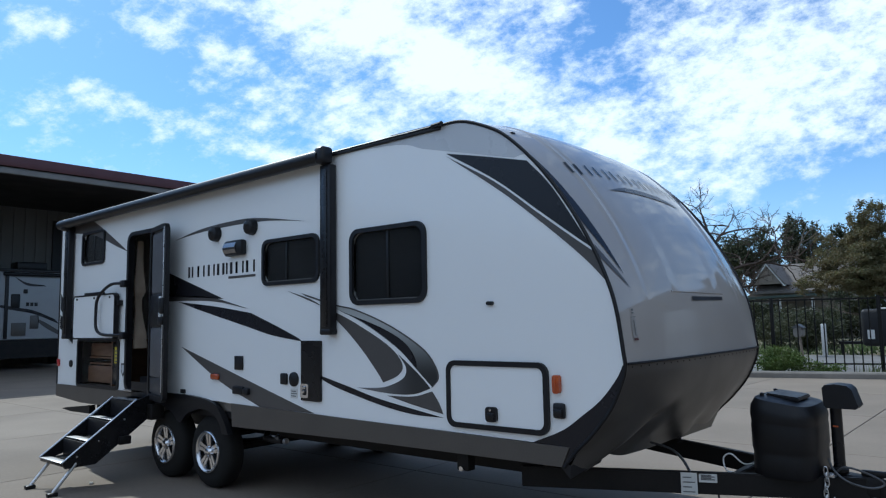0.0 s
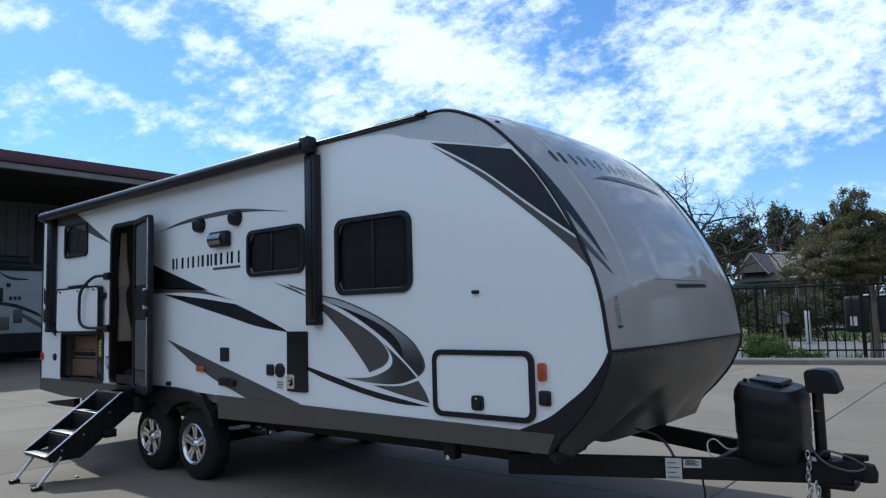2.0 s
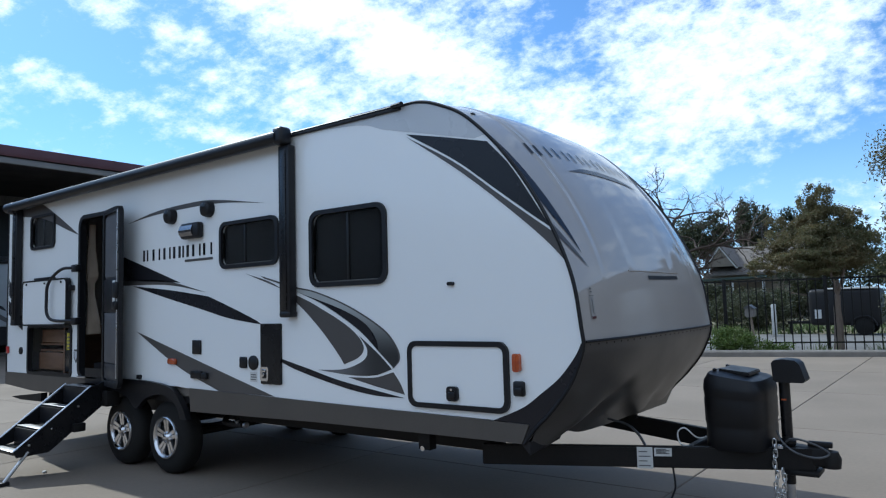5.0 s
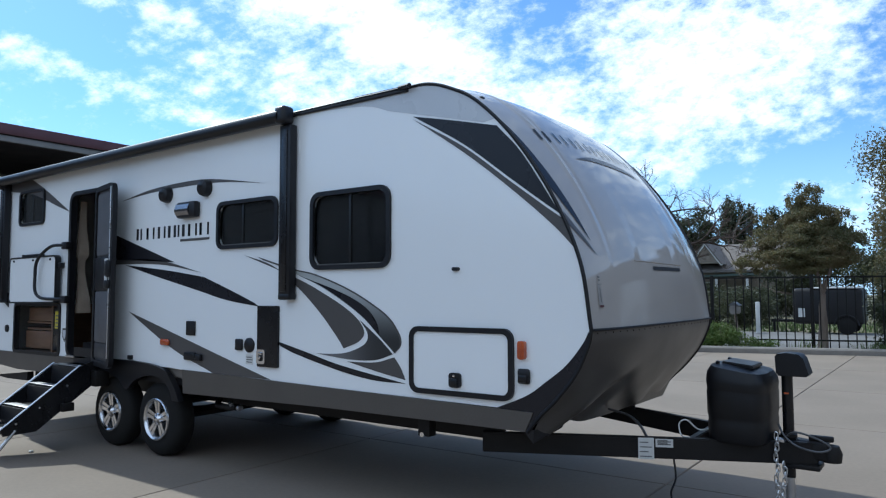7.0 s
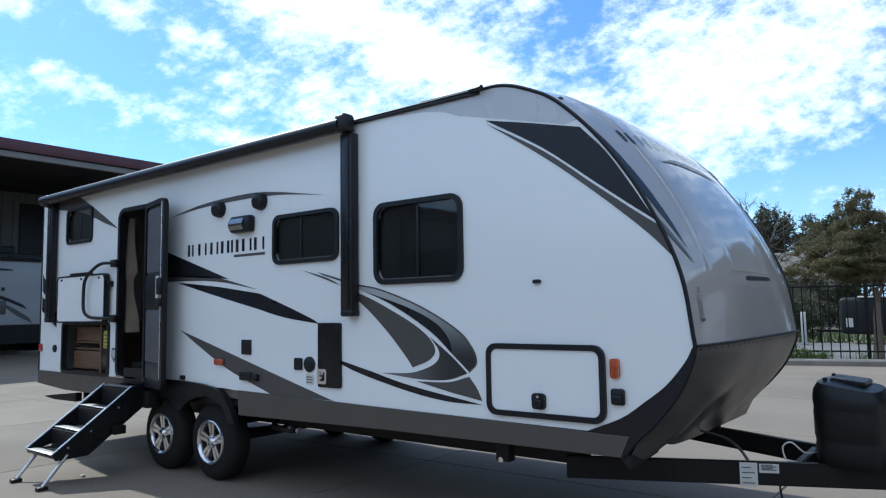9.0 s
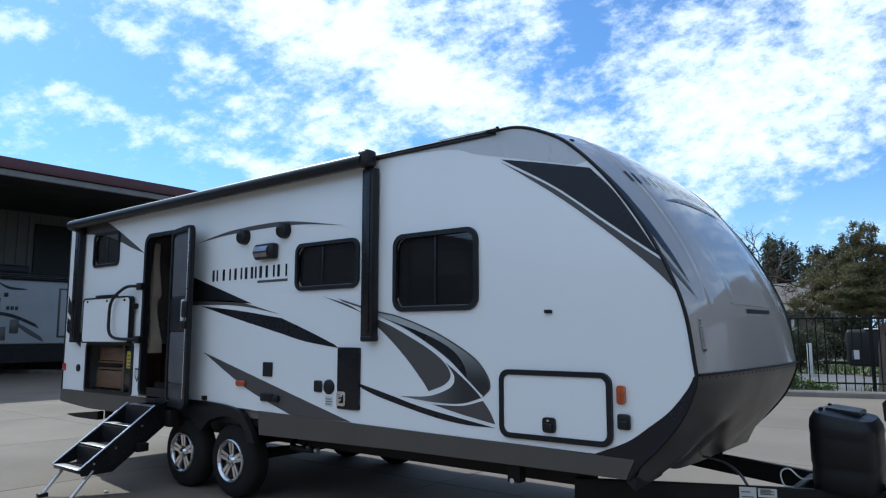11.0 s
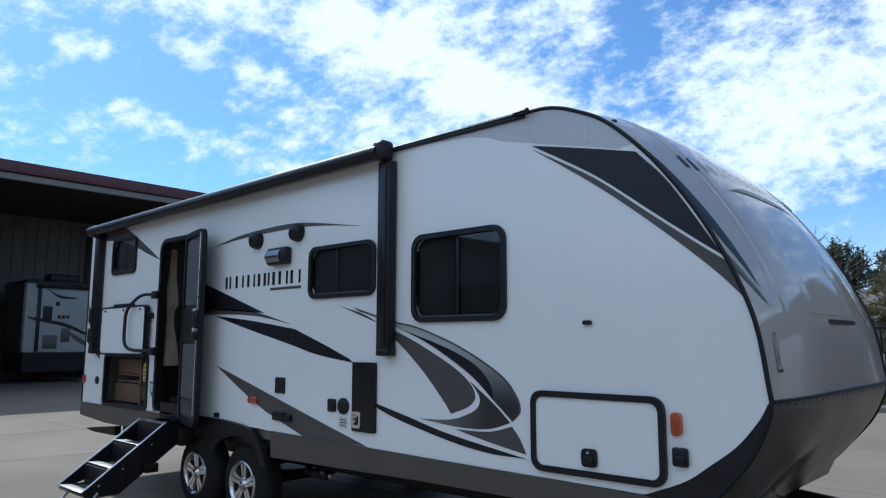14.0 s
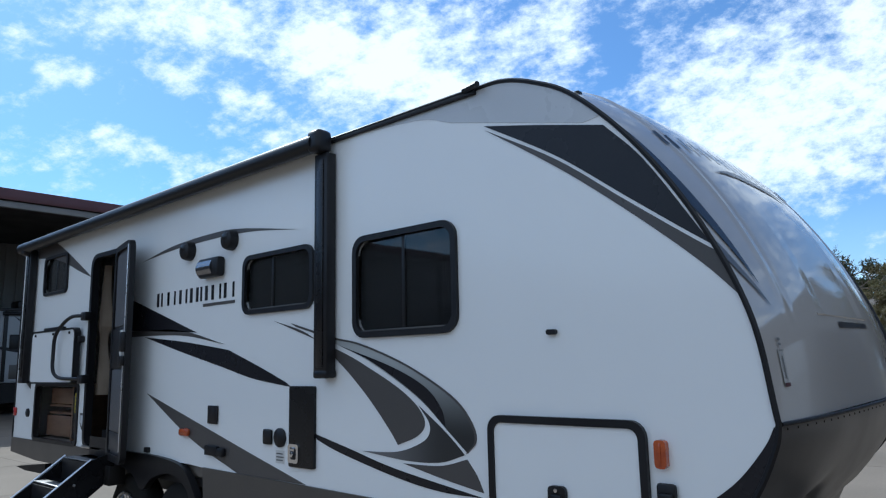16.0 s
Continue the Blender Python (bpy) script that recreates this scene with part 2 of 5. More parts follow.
M["road"] = surf("worn_asphalt", (0.17, 0.165, 0.16), (0.12, 0.118, 0.115), 0.5, 0.9, bump=0.006, fine_scale=30)
M["soil"] = surf("dry_soil_and_grass", (0.09, 0.10, 0.045), (0.16, 0.13, 0.08), 0.25, 0.95, bump=0.02, fine_scale=6)
M["grass"] = surf("grass_blades", (0.07, 0.12, 0.03), (0.12, 0.14, 0.05), 2, 0.8, island=0.8)
M["fence"] = surf("black_fence_paint", (0.007, 0.007, 0.007), (0.012, 0.011, 0.010), 5, 0.7, spec=0.2)
M["siding"] = surf("beige_metal_siding", (0.16, 0.15, 0.14), (0.125, 0.118, 0.11), 0.6, 0.55, bump=0.001, vary=0.2)
M["maroon"] = surf("maroon_metal_trim", (0.075, 0.018, 0.022), (0.06, 0.015, 0.018), 2, 0.45)
M["soffit"] = surf("grey_steel_beam", (0.20, 0.19, 0.18), (0.15, 0.14, 0.135), 2, 0.6)
# brown steel set dark, so its colour deepens the shade under the shed roof
M["shade_steel"] = surf("shade_darkened_steel", (0.058, 0.048, 0.042), (0.035, 0.03, 0.028), 1.2, 0.8, fine_scale=20)
M["leaf"] = surf("olive_green_leaves", (0.104, 0.112, 0.046), (0.172, 0.13, 0.066), 0.9, 0.6, fine_scale=7, island=0.8, contrast=0.6, thin=0.38)
M["leaf_dark"] = surf("dark_green_leaves", (0.042, 0.055, 0.026), (0.07, 0.07, 0.034), 0.9, 0.6, fine_scale=7, island=0.7, thin=0.3)
M["leaf_shrub"] = surf("bright_shrub_leaves", (0.09, 0.15, 0.03), (0.16, 0.20, 0.05), 1.5, 0.55, fine_scale=9, island=0.8, thin=0.3)
M["bark"] = surf("grey_brown_bark", (0.23, 0.185, 0.15), (0.13, 0.10, 0.08), 5, 0.95, bump=0.02, fine_scale=24, stretch=(1, 1, 0.3))
M["bark_dry"] = surf("dry_bare_bark", (0.075, 0.048, 0.036), (0.04, 0.03, 0.025), 5, 0.95, bump=0.01)
M["house_wall"] = surf("grey_beige_clapboard", (0.23, 0.19, 0.15), (0.18, 0.15, 0.118), 1.2, 0.8)
M["house_trim"] = surf("white_house_trim", (0.62, 0.62, 0.60), (0.52, 0.52, 0.5), 2, 0.7)
M["shingle"] = surf("brown_grey_shingles", (0.17, 0.15, 0.135), (0.12, 0.105, 0.095), 3, 0.9, bump=0.02, fine_scale=12, vary=0.5)
M["porch"] = surf("green_porch_roof", (0.06, 0.09, 0.075), (0.045, 0.065, 0.055), 2, 0.7)
M["van"] = surf("dark_trailer_paint", (0.014, 0.014, 0.016), (0.02, 0.019, 0.019), 2, 0.5, spec=0.25)
# white greyed in the colour itself for the deep shade inside the shed
M["rv_white"] = surf("shade_dimmed_white_fibreglass", (0.37, 0.385, 0.40), (0.31, 0.32, 0.335), 1.0, 0.4)
M["pale_paint"] = surf("chalky_white_paint", (0.66, 0.66, 0.64), (0.56, 0.56, 0.54), 4, 0.6)


# ---- mesh helpers ----
def finish(ob, smooth=40):
    me = ob.data
    me.shade_smooth()
    me.set_sharp_from_angle(angle=radians(smooth))
    return ob


def part(name, bm, material, parent=None, label="", smooth=40):
    bmesh.ops.recalc_face_normals(bm, faces=bm.faces)
    me = bpy.data.meshes.new(name)
    bm.to_mesh(me)
    bm.free()
    me.materials.append(M[material])
    ob = finish(new(name, me), smooth)
    if parent is not None:
        ob.parent = parent
        if parent.type == "EMPTY":
            ob.matrix_parent_inverse = parent.matrix_basis.inverted()
    if label:
        ob["label"] = label
    return ob


def thing(name, at, label, category, group="", kind=""):
    ob = new(name)
    ob.matrix_basis = Matrix.Translation(at)
    ob.empty_display_size = 0.2
    return tagged(ob, label, category, group, kind)


def box(x0, x1, y0, y1, z0, z1, bevel=0.0, bm=None, seg=2):
    bm = bm or bmesh.new()
    vs = [bm.verts.new((x, y, z)) for x in (x0, x1) for y in (y0, y1) for z in (z0, z1)]
    for f in ((0, 1, 3, 2), (4, 6, 7, 5), (0, 4, 5, 1), (2, 3, 7, 6), (0, 2, 6, 4), (1, 5, 7, 3)):
        bm.faces.new([vs[i] for i in f])
    if bevel:
        es = {e for v_ in vs for e in v_.link_edges}
        bmesh.ops.bevel(bm, geom=list(es), offset=bevel, segments=seg, affect="EDGES", profile=0.5)
    return bm


def ring_loft(rings, bm=None, cap=True, closed=True):
    """A skin over rings of points of one length."""
    bm = bm or bmesh.new()
    loops = [[bm.verts.new(p) for p in r] for r in rings]
    for a, b in zip(loops, loops[1:]):
        n = len(a)
        for i in range(n if closed else n - 1):
            bm.faces.new((a[i], a[(i + 1) % n], b[(i + 1) % n], b[i]))
    if cap:
        bm.faces.new(loops[0])
        bm.faces.new(loops[-1][::-1])
    return bm


def rod(path, r, seg=8, bm=None, taper=None):
    """A round bar along a path."""
    path = [Vector(p) for p in path]
    rings = []
    side = None
    for i, p in enumerate(path):
        d = (path[min(i + 1, len(path) - 1)] - path[max(i - 1, 0)]).normalized()
        if side is None:
            side = d.orthogonal().normalized()
        side = (side - d * side.dot(d)).normalized()
        up = d.cross(side)
        rad = taper[i] if taper else r
        rings.append([p + rad * (math.cos(a) * side + math.sin(a) * up) for a in (2 * math.pi * k / seg for k in range(seg))])
    return ring_loft(rings, bm)


def lathe(profile, centre, axis="y", seg=40, bm=None, cap=False):
    """(radius, along) pairs turned round an axis."""
    c = Vector(centre)
    rings = []
    for r, a in profile:
        ring = []
        for k in range(seg):
            t = 2 * math.pi * k / seg
            p = (r * math.cos(t), a, r * math.sin(t)) if axis == "y" else (r * math.cos(t), r * math.sin(t), a) if axis == "z" else (a, r * math.cos(t), r * math.sin(t))
            ring.append(c + Vector(p))
        rings.append(ring)
    return ring_loft(rings, bm, cap)


def curve(points, sub=6):
    """A smooth open line through points (tuples of any length)."""
    ps = [np.array(p, float) for p in points]
    if len(ps) < 3:
        return [tuple(p) for p in ps]
    ext = [2 * ps[0] - ps[1]] + ps + [2 * ps[-1] - ps[-2]]
    out = []
    for i in range(1, len(ext) - 2):
        a, b, c, d = ext[i - 1:i + 3]
        for k in range(sub):
            t = k / sub
            out.append(tuple(0.5 * (2 * b + (c - a) * t + (2 * a - 5 * b + 4 * c - d) * t * t + (3 * b - a - 3 * c + d) * t ** 3)))
    out.append(tuple(ps[-1]))
    return out


def outline(*chains, sub=6):
    """A closed outline of smooth chains that meet in corners."""
    out = []
    for ch in chains:
        out += curve(ch, sub)[:-1]
    return out


def rounded(x0, x1, z0, z1, r, n=5):
    out = []
    for cx, cz, a0 in ((x1 - r, z1 - r, 0), (x0 + r, z1 - r, 90), (x0 + r, z0 + r, 180), (x1 - r, z0 + r, 270)):
        for k in range(n + 1):
            a = radians(a0 + 90 * k / n)
            out.append((cx + r * math.cos(a), cz + r * math.sin(a)))
    return out


def slab(outer, y0, y1, holes=(), bm=None):
    """An upright sheet in the xz plane from y0 to y1, with holes through it."""
    own = bmesh.new()
    edges = []
    for loop in (outer, *holes):
        vs = [own.verts.new((x, y0, z)) for x, z in loop]
        edges += [own.edges.new((vs[i], vs[(i + 1) % len(vs)])) for i in range(len(vs))]
    bmesh.ops.triangle_fill(own, use_beauty=True, use_dissolve=False, edges=edges, normal=(0, -1, 0))
    made = bmesh.ops.extrude_face_region(own, geom=own.faces[:])
    bmesh.ops.translate(own, verts=[g for g in made["geom"] if isinstance(g, bmesh.types.BMVert)], vec=(0, y1 - y0, 0))
    if bm is None:
        return own
    me = bpy.data.meshes.new("tmp")
    own.to_mesh(me)
    own.free()
    bm.from_mesh(me)
    bpy.data.meshes.remove(me)
    return bm


def band(outer, inner, y0, y1):
    """A frame between two outlines of the same number of points."""
    rings = [[(x, y0, z) for x, z in outer], [(x, y0, z) for x, z in inner], [(x, y1, z) for x, z in inner], [(x, y1, z) for x, z in outer]]
    return ring_loft(rings + rings[:1], cap=False)

# ---- ground ----
FENCE_DIR = Vector((0.962, 0.272, 0)).normalized()
FENCE_AT = Vector((-0.6, 15.45, 0))
FENCE_ACROSS = Vector((-FENCE_DIR.y, FENCE_DIR.x, 0))


def along(s, off=0.0, z=0.0):
    p = FENCE_AT + FENCE_DIR * s + FENCE_ACROSS * off
    return Vector((p.x, p.y, z))


bm = bmesh.new()
bm.faces.new([bm.verts.new(p) for p in ((-900, -900, -0.03), (900, -900, -0.03), (900, 900, -0.03), (-900, 900, -0.03))])
ground = tagged(part("ground", bm, "soil"), "dry soil and grass ground reaching the horizon", "ground", kind="structure")
bm = bmesh.new()
bm.faces.new([bm.verts.new(p) for p in (along(-90, 1.3, 0.006), along(90, 1.3, 0.006), along(90, 11.0, 0.006), along(-90, 11.0, 0.006))])
tagged(part("road", bm, "road"), "worn grey asphalt road beyond the fence", "road", kind="structure")

bm = bmesh.new()
bm.faces.new([bm.verts.new(p) for p in (along(-60, 0.3, 0.10), along(60, 0.3, 0.10), along(60, 1.35, 0.02), along(-60, 1.35, 0.02))])
tagged(part("planting_strip", bm, "soil"), "strip of dry soil behind the kerb", "ground", kind="structure")

# kerb with the planting strip behind it
rings = []
for s in (-60, 60):
    prof = ((0.0, -0.05), (0.0, 0.11), (0.03, 0.145), (0.30, 0.15), (0.33, 0.10), (0.33, -0.05))
    rings.append([along(s, o, z) for o, z in prof])
tagged(part("kerb", ring_loft(rings), "kerb"), "weathered concrete kerb along the yard edge", "kerb", kind="structure")

# ---- far building, closing the yard ----
BX, BH = -21.9, 7.0
hall = thing("open_shed", (BX, 4, 0), "large beige metal shed with maroon eave trim", "shed")
part("roof", box(BX - 14, BX + 0.15, -40, 40, BH - 0.12, BH, 0.01), "shade_steel", hall, "roof decking coloured dark for the shade beneath it")
part("fascia", box(BX + 0.152, BX + 0.20, -40, 40, BH - 0.30, BH + 0.05, 0.01), "maroon", hall, "maroon metal eave trim")
part("eave_beam", box(BX - 0.05, BX + 0.10, -40, 40, BH - 0.52, BH - 0.32, 0.02), "soffit", hall)
part("back_wall", box(BX - 9.3, BX - 9.1, -40, 40, 0, BH - 0.13), "siding", hall)
part("end_wall", box(BX - 8.1, BX, -40.2, -40, 0, BH - 0.13), "siding", hall)
part("end_wall", box(BX - 8.1, BX, 40, 40.2, 0, BH - 0.13), "siding", hall)
for k in range(64):
    y = -8 + k * 0.45
    part("rib", box(BX - 9.1, BX - 9.06, y, y + 0.10, 0, BH - 0.14), "siding", hall)
for k in range(7):
    y = -36 + k * 12.2
    part("post", box(BX - 0.12, BX + 0.08, y - 0.1, y + 0.1, 0, BH - 0.52, 0.01), "shade_steel", hall)
    part("rafter", box(BX - 9.1, BX - 0.06, y - 0.08, y + 0.08, BH - 0.6, BH - 0.13, 0.01), "shade_steel", hall)
# out of view; added to block sky light and darken the shed's inside
part("front_wall", box(BX - 0.2, BX - 0.05, -40, 2.2, 0, BH - 0.5), "siding", hall, "unseen beige metal wall added to keep sky light out of the shed")
part("doorway", box(BX - 9.1, BX - 9.02, 8.9, 12.6, 0, 6.4), "black", hall, "dark open doorway in the back wall")

# a plain shed wall on the other side of the yard, behind the camera
tagged(part("wall_south", box(-60, 60, -24.2, -24, 0, 4.5), "siding"), "plain beige metal wall behind the yard", "wall", kind="structure")

tagged(part("wall_east", box(17, 17.2, -24, 19.5, 0, 6.5), "siding"), "plain beige metal wall at the end of the yard", "wall", kind="structure")

# unseen wall, added to darken what the trailer's front cap reflects
far_wall = tagged(part("wall_north_east", slab([(4.2, 0), (40, 0), (40, 8.2), (4.2, 8.2)], 27.0, 27.2), "siding"), "unseen plain beige metal wall added for the front cap to reflect", "wall", kind="structure")
# invented dark and pale door panels, only to vary that reflection
for k, ink in enumerate(("black", "pale_paint", "black", "black", "pale_paint", "black")):
    part("bay_door", box(5.4 + k * 5.2, 9.0 + k * 5.2, 26.93, 26.998, 0, 4.6, 0.02), ink, far_wall, "invented bay door panel that varies the cap's reflections")
# unseen paving, added at the foot of this wall
tagged(part("verge", box(4.2, 40, 19.0, 26.9, -0.02, 0.012), "kerb"), "unseen pale paving added before the wall", "pavement", kind="structure")

# ---- the travel trailer ----
W, XR, ROOF = 2.48, -6.93, 2.935
trailer = thing("travel_trailer", (-3.8, 1.2, 0), "white travel trailer with grey and black swoosh graphics", "travel trailer")

NOSE = curve([(-0.45, 2.95), (-0.24, 2.945), (-0.05, 2.884), (0.166, 2.761), (0.437, 2.488), (0.695, 2.108), (0.875, 1.70), (0.941, 1.288)], 9)
CHIN = curve([(0.941, 1.288), (0.922, 1.20), (0.84, 1.03), (0.708, 0.869), (0.60, 0.765), (0.515, 0.665)], 5)
side = [(XR, 0.84), (XR, ROOF), *NOSE, *CHIN[1:-1], (0.53, 0.79), (-3.0, 0.83), (-3.2, 0.84), (-4.75, 0.84)]

DOOR = (-5.06, -4.44, 0.86, 2.59)
KIT = (-6.32, -5.26, 0.865, 1.40)
WINS = {"bedroom": (-1.362, -0.557, 1.687, 2.284, 0.095, 0.5, 0.034), "galley": (-2.523, -1.738, 1.892, 2.305, 0.08, 0.42, 0.03), "bunk": (-6.285, -5.67, 2.315, 2.728, 0.065, 0.5, 0.028)}
holes = [rounded(*DOOR, 0.10), rounded(*KIT, 0.05)]
for x0, x1, z0, z1, r, _, w in WINS.values():
    holes.append(rounded(x0 + w, x1 - w, z0 + w, z1 - w, r - w * 0.6))
part("side_wall", slab(side, 0.0, 0.045, holes), "white", trailer, "glossy white fibreglass side wall", 30)
part("far_side_wall", slab(side, W - 0.045, W), "white", trailer, "", 30)
part("rear_wall", box(XR, XR + 0.04, 0.046, W - 0.046, 0.70, ROOF - 0.02), "white", trailer)
part("roof", box(XR, -0.36, 0.004, W - 0.004, ROOF - 0.03, ROOF + 0.012, 0.006), "hull", trailer)
part("floor", box(XR + 0.05, 0.45, 0.05, W - 0.05, 0.74, 0.84), "inside", trailer)
part("partition", box(-2.75, -2.71, 0.9, W - 0.05, 0.85, 2.89), "inside", trailer)
part("inner_lining", box(XR + 0.045, 0.2, W - 0.08, W - 0.05, 0.85, 2.7), "inside", trailer)

# nose: grey cap above, graphite mask below; it bulges a little across its width
GROOVES = ((0.160, 0.010, -0.007), (0.136, 0.012, 0.009))


def panel_depth(s, v_):
    """The shallow sunken centre panel of the nose."""
    step = lambda q, w: min(1.0, max(0.0, q / w))
    return 0.007 * step(min(v_, 1 - v_) - 0.31, 0.05) * step(s - 0.62, 0.22) * step(0.86 - s, 0.02)


def chin_shape(s, e):
    """The lower mask: a wing swells over each drawbar beam, with a hollow beside it."""
    q = min(1.0, max(0.0, (s - 0.30) / 0.5))
    q = q * q * (3 - 2 * q)
    ridge = 0.05 + 0.24 * (1 - s)
    return q * (0.055 * math.exp(-((e - ridge) / 0.07) ** 2) - 0.055 * math.exp(-((e - ridge - 0.14) / 0.05) ** 2))


def cap_surface(profile, bulge, grooves=()):
    rings = []
    n = len(profile)
    for i, (x, z) in enumerate(profile):
        a, b = profile[max(i - 1, 0)], profile[min(i + 1, n - 1)]
        tx, tz = b[0] - a[0], b[1] - a[1]
        ln = math.hypot(tx, tz)
        nx, nz = -tz / ln, tx / ln
        row = []
        for k in range(221):
            v_ = k / 220
            d = bulge(i / (n - 1)) * (1 - abs(2 * v_ - 1) ** (3.0 if grooves else 3.0 - 0.9 * i / (n - 1)))
            for pos, wid, dep in grooves:
                q = (min(v_, 1 - v_) - pos) / wid
                d += dep * math.exp(-q * q) * math.sin(math.pi * min(1, (i / (n - 1)) * 1.15)) ** 0.6
            if grooves:
                d -= panel_depth(i / (n - 1), v_)
            else:
                d += chin_shape(i / (n - 1), v_) + 0.3 * chin_shape(i / (n - 1), 1 - v_)
            row.append((x + nx * d, 0.012 + v_ * (W - 0.024), z + nz * d))
        rings.append(row)
    return ring_loft(rings, cap=False, closed=False)


part("front_cap", cap_surface(NOSE, lambda s: 0.085 * math.sin(math.pi * min(1.0, 0.12 + s * 0.75)), GROOVES), "grey_paint", trailer, "glossy silver-grey moulded front cap", 60)
part("front_mask", cap_surface(CHIN, lambda s: 0.055 + 0.01 * s), "graphite", trailer, "dark graphite lower front mask", 60)
part("mask_seam", rod([(0.948 + 0.055 * (1 - abs(2 * k / 20 - 1) ** 3), 0.01 + k / 20 * (W - 0.02), 1.288) for k in range(21)], 0.008, 6), "frame_black", trailer)
for k in range(26):
    q = (k + 0.5) / 26
    part("rivet", lathe([(0.005, 0.0), (0.004, 0.003), (0.0, 0.004)], (0.944 + 0.055 * (1 - abs(2 * q - 1) ** 3), 0.02 + q * (W - 0.04), 1.268), "x", 8), "frame_black", trailer)
part("underbelly", slab([(XR, 0.75), (XR, 0.70), (0.50, 0.66), (0.55, 0.75)], 0.05, W - 0.05), "black", trailer)

# black edge trim on both sides
trim_line = [(XR, 0.72), (XR, ROOF + 0.005), (-0.5, 2.952)] + NOSE[1:] + CHIN[1:]
for y in (0.0, W):
    part("edge_trim", rod([(x, y, z) for x, z in trim_line], 0.013, 6), "black", trailer, "black rubber edge trim")

# skirt, wheel arch
part("skirt", slab([(-2.99, 0.835), (0.56, 0.785), (0.505, 0.665), (0.15, 0.665), (-1.3, 0.658), (-2.97, 0.626)], -0.012, 0.03), "skirt", trailer, "dark grey metal skirt")
part("skirt", slab([(XR, 0.85), (-4.78, 0.85), (-4.78, 0.655), (-6.2, 0.655), (XR, 0.70)], -0.012, 0.03), "skirt", trailer, "dark grey metal skirt")
part("skirt", slab([(-2.99, 0.835), (0.53, 0.785), (0.515, 0.665), (0.15, 0.665), (-1.3, 0.658), (-2.97, 0.626)], W - 0.03, W + 0.012), "skirt", trailer, "dark grey metal skirt")
part("skirt", slab([(XR, 0.85), (-4.78, 0.85), (-4.78, 0.655), (-6.2, 0.655), (XR, 0.70)], W - 0.03, W + 0.012), "skirt", trailer, "dark grey metal skirt")
part("mask_foot", slab([(0.63, 0.80), (0.575, 0.70), (0.525, 0.60), (0.44, 0.575), (0.42, 0.60), (0.46, 0.80)], 1.72, W - 0.03), "graphite", trailer, "folded foot of the front mask")
for y0, y1 in ((0.0, 0.30),):
    part("mask_corner", ring_loft([[(0.49, y0, 0.69), (0.50, y0, 0.655), (0.555, y0, 0.60), (0.56, y0, 0.68)], [(0.56, y1, 0.70), (0.56, y1, 0.66), (0.60, y1, 0.655), (0.62, y1, 0.70)]]), "black", trailer, "black folded corner of the front mask")
part("drawbar_bracket", box(0.465, 0.495, 1.82, 1.86, 0.55, 0.70, 0.004), "frame_black", trailer)
arch_out = curve([(-4.80, 0.72), (-4.76, 0.80), (-4.60, 0.868), (-4.1, 0.875), (-3.6, 0.868), (-3.25, 0.82), (-3.08, 0.68), (-3.0, 0.55)], 5)
arch_in = curve([(-3.10, 0.55), (-3.16, 0.66), (-3.30, 0.735), (-3.47, 0.755), (-3.70, 0.70), (-3.86, 0.60), (-4.02, 0.70), (-4.25, 0.75), (-4.50, 0.72), (-4.66, 0.66), (-4.74, 0.62)], 4)
part("wheel_arch", slab(arch_out + arch_in, -0.035, 0.02), "black", trailer, "black moulded wheel arch")
part("wheel_well", box(-4.72, -3.08, 0.30, 0.34, 0.72, 0.86), "black", trailer)

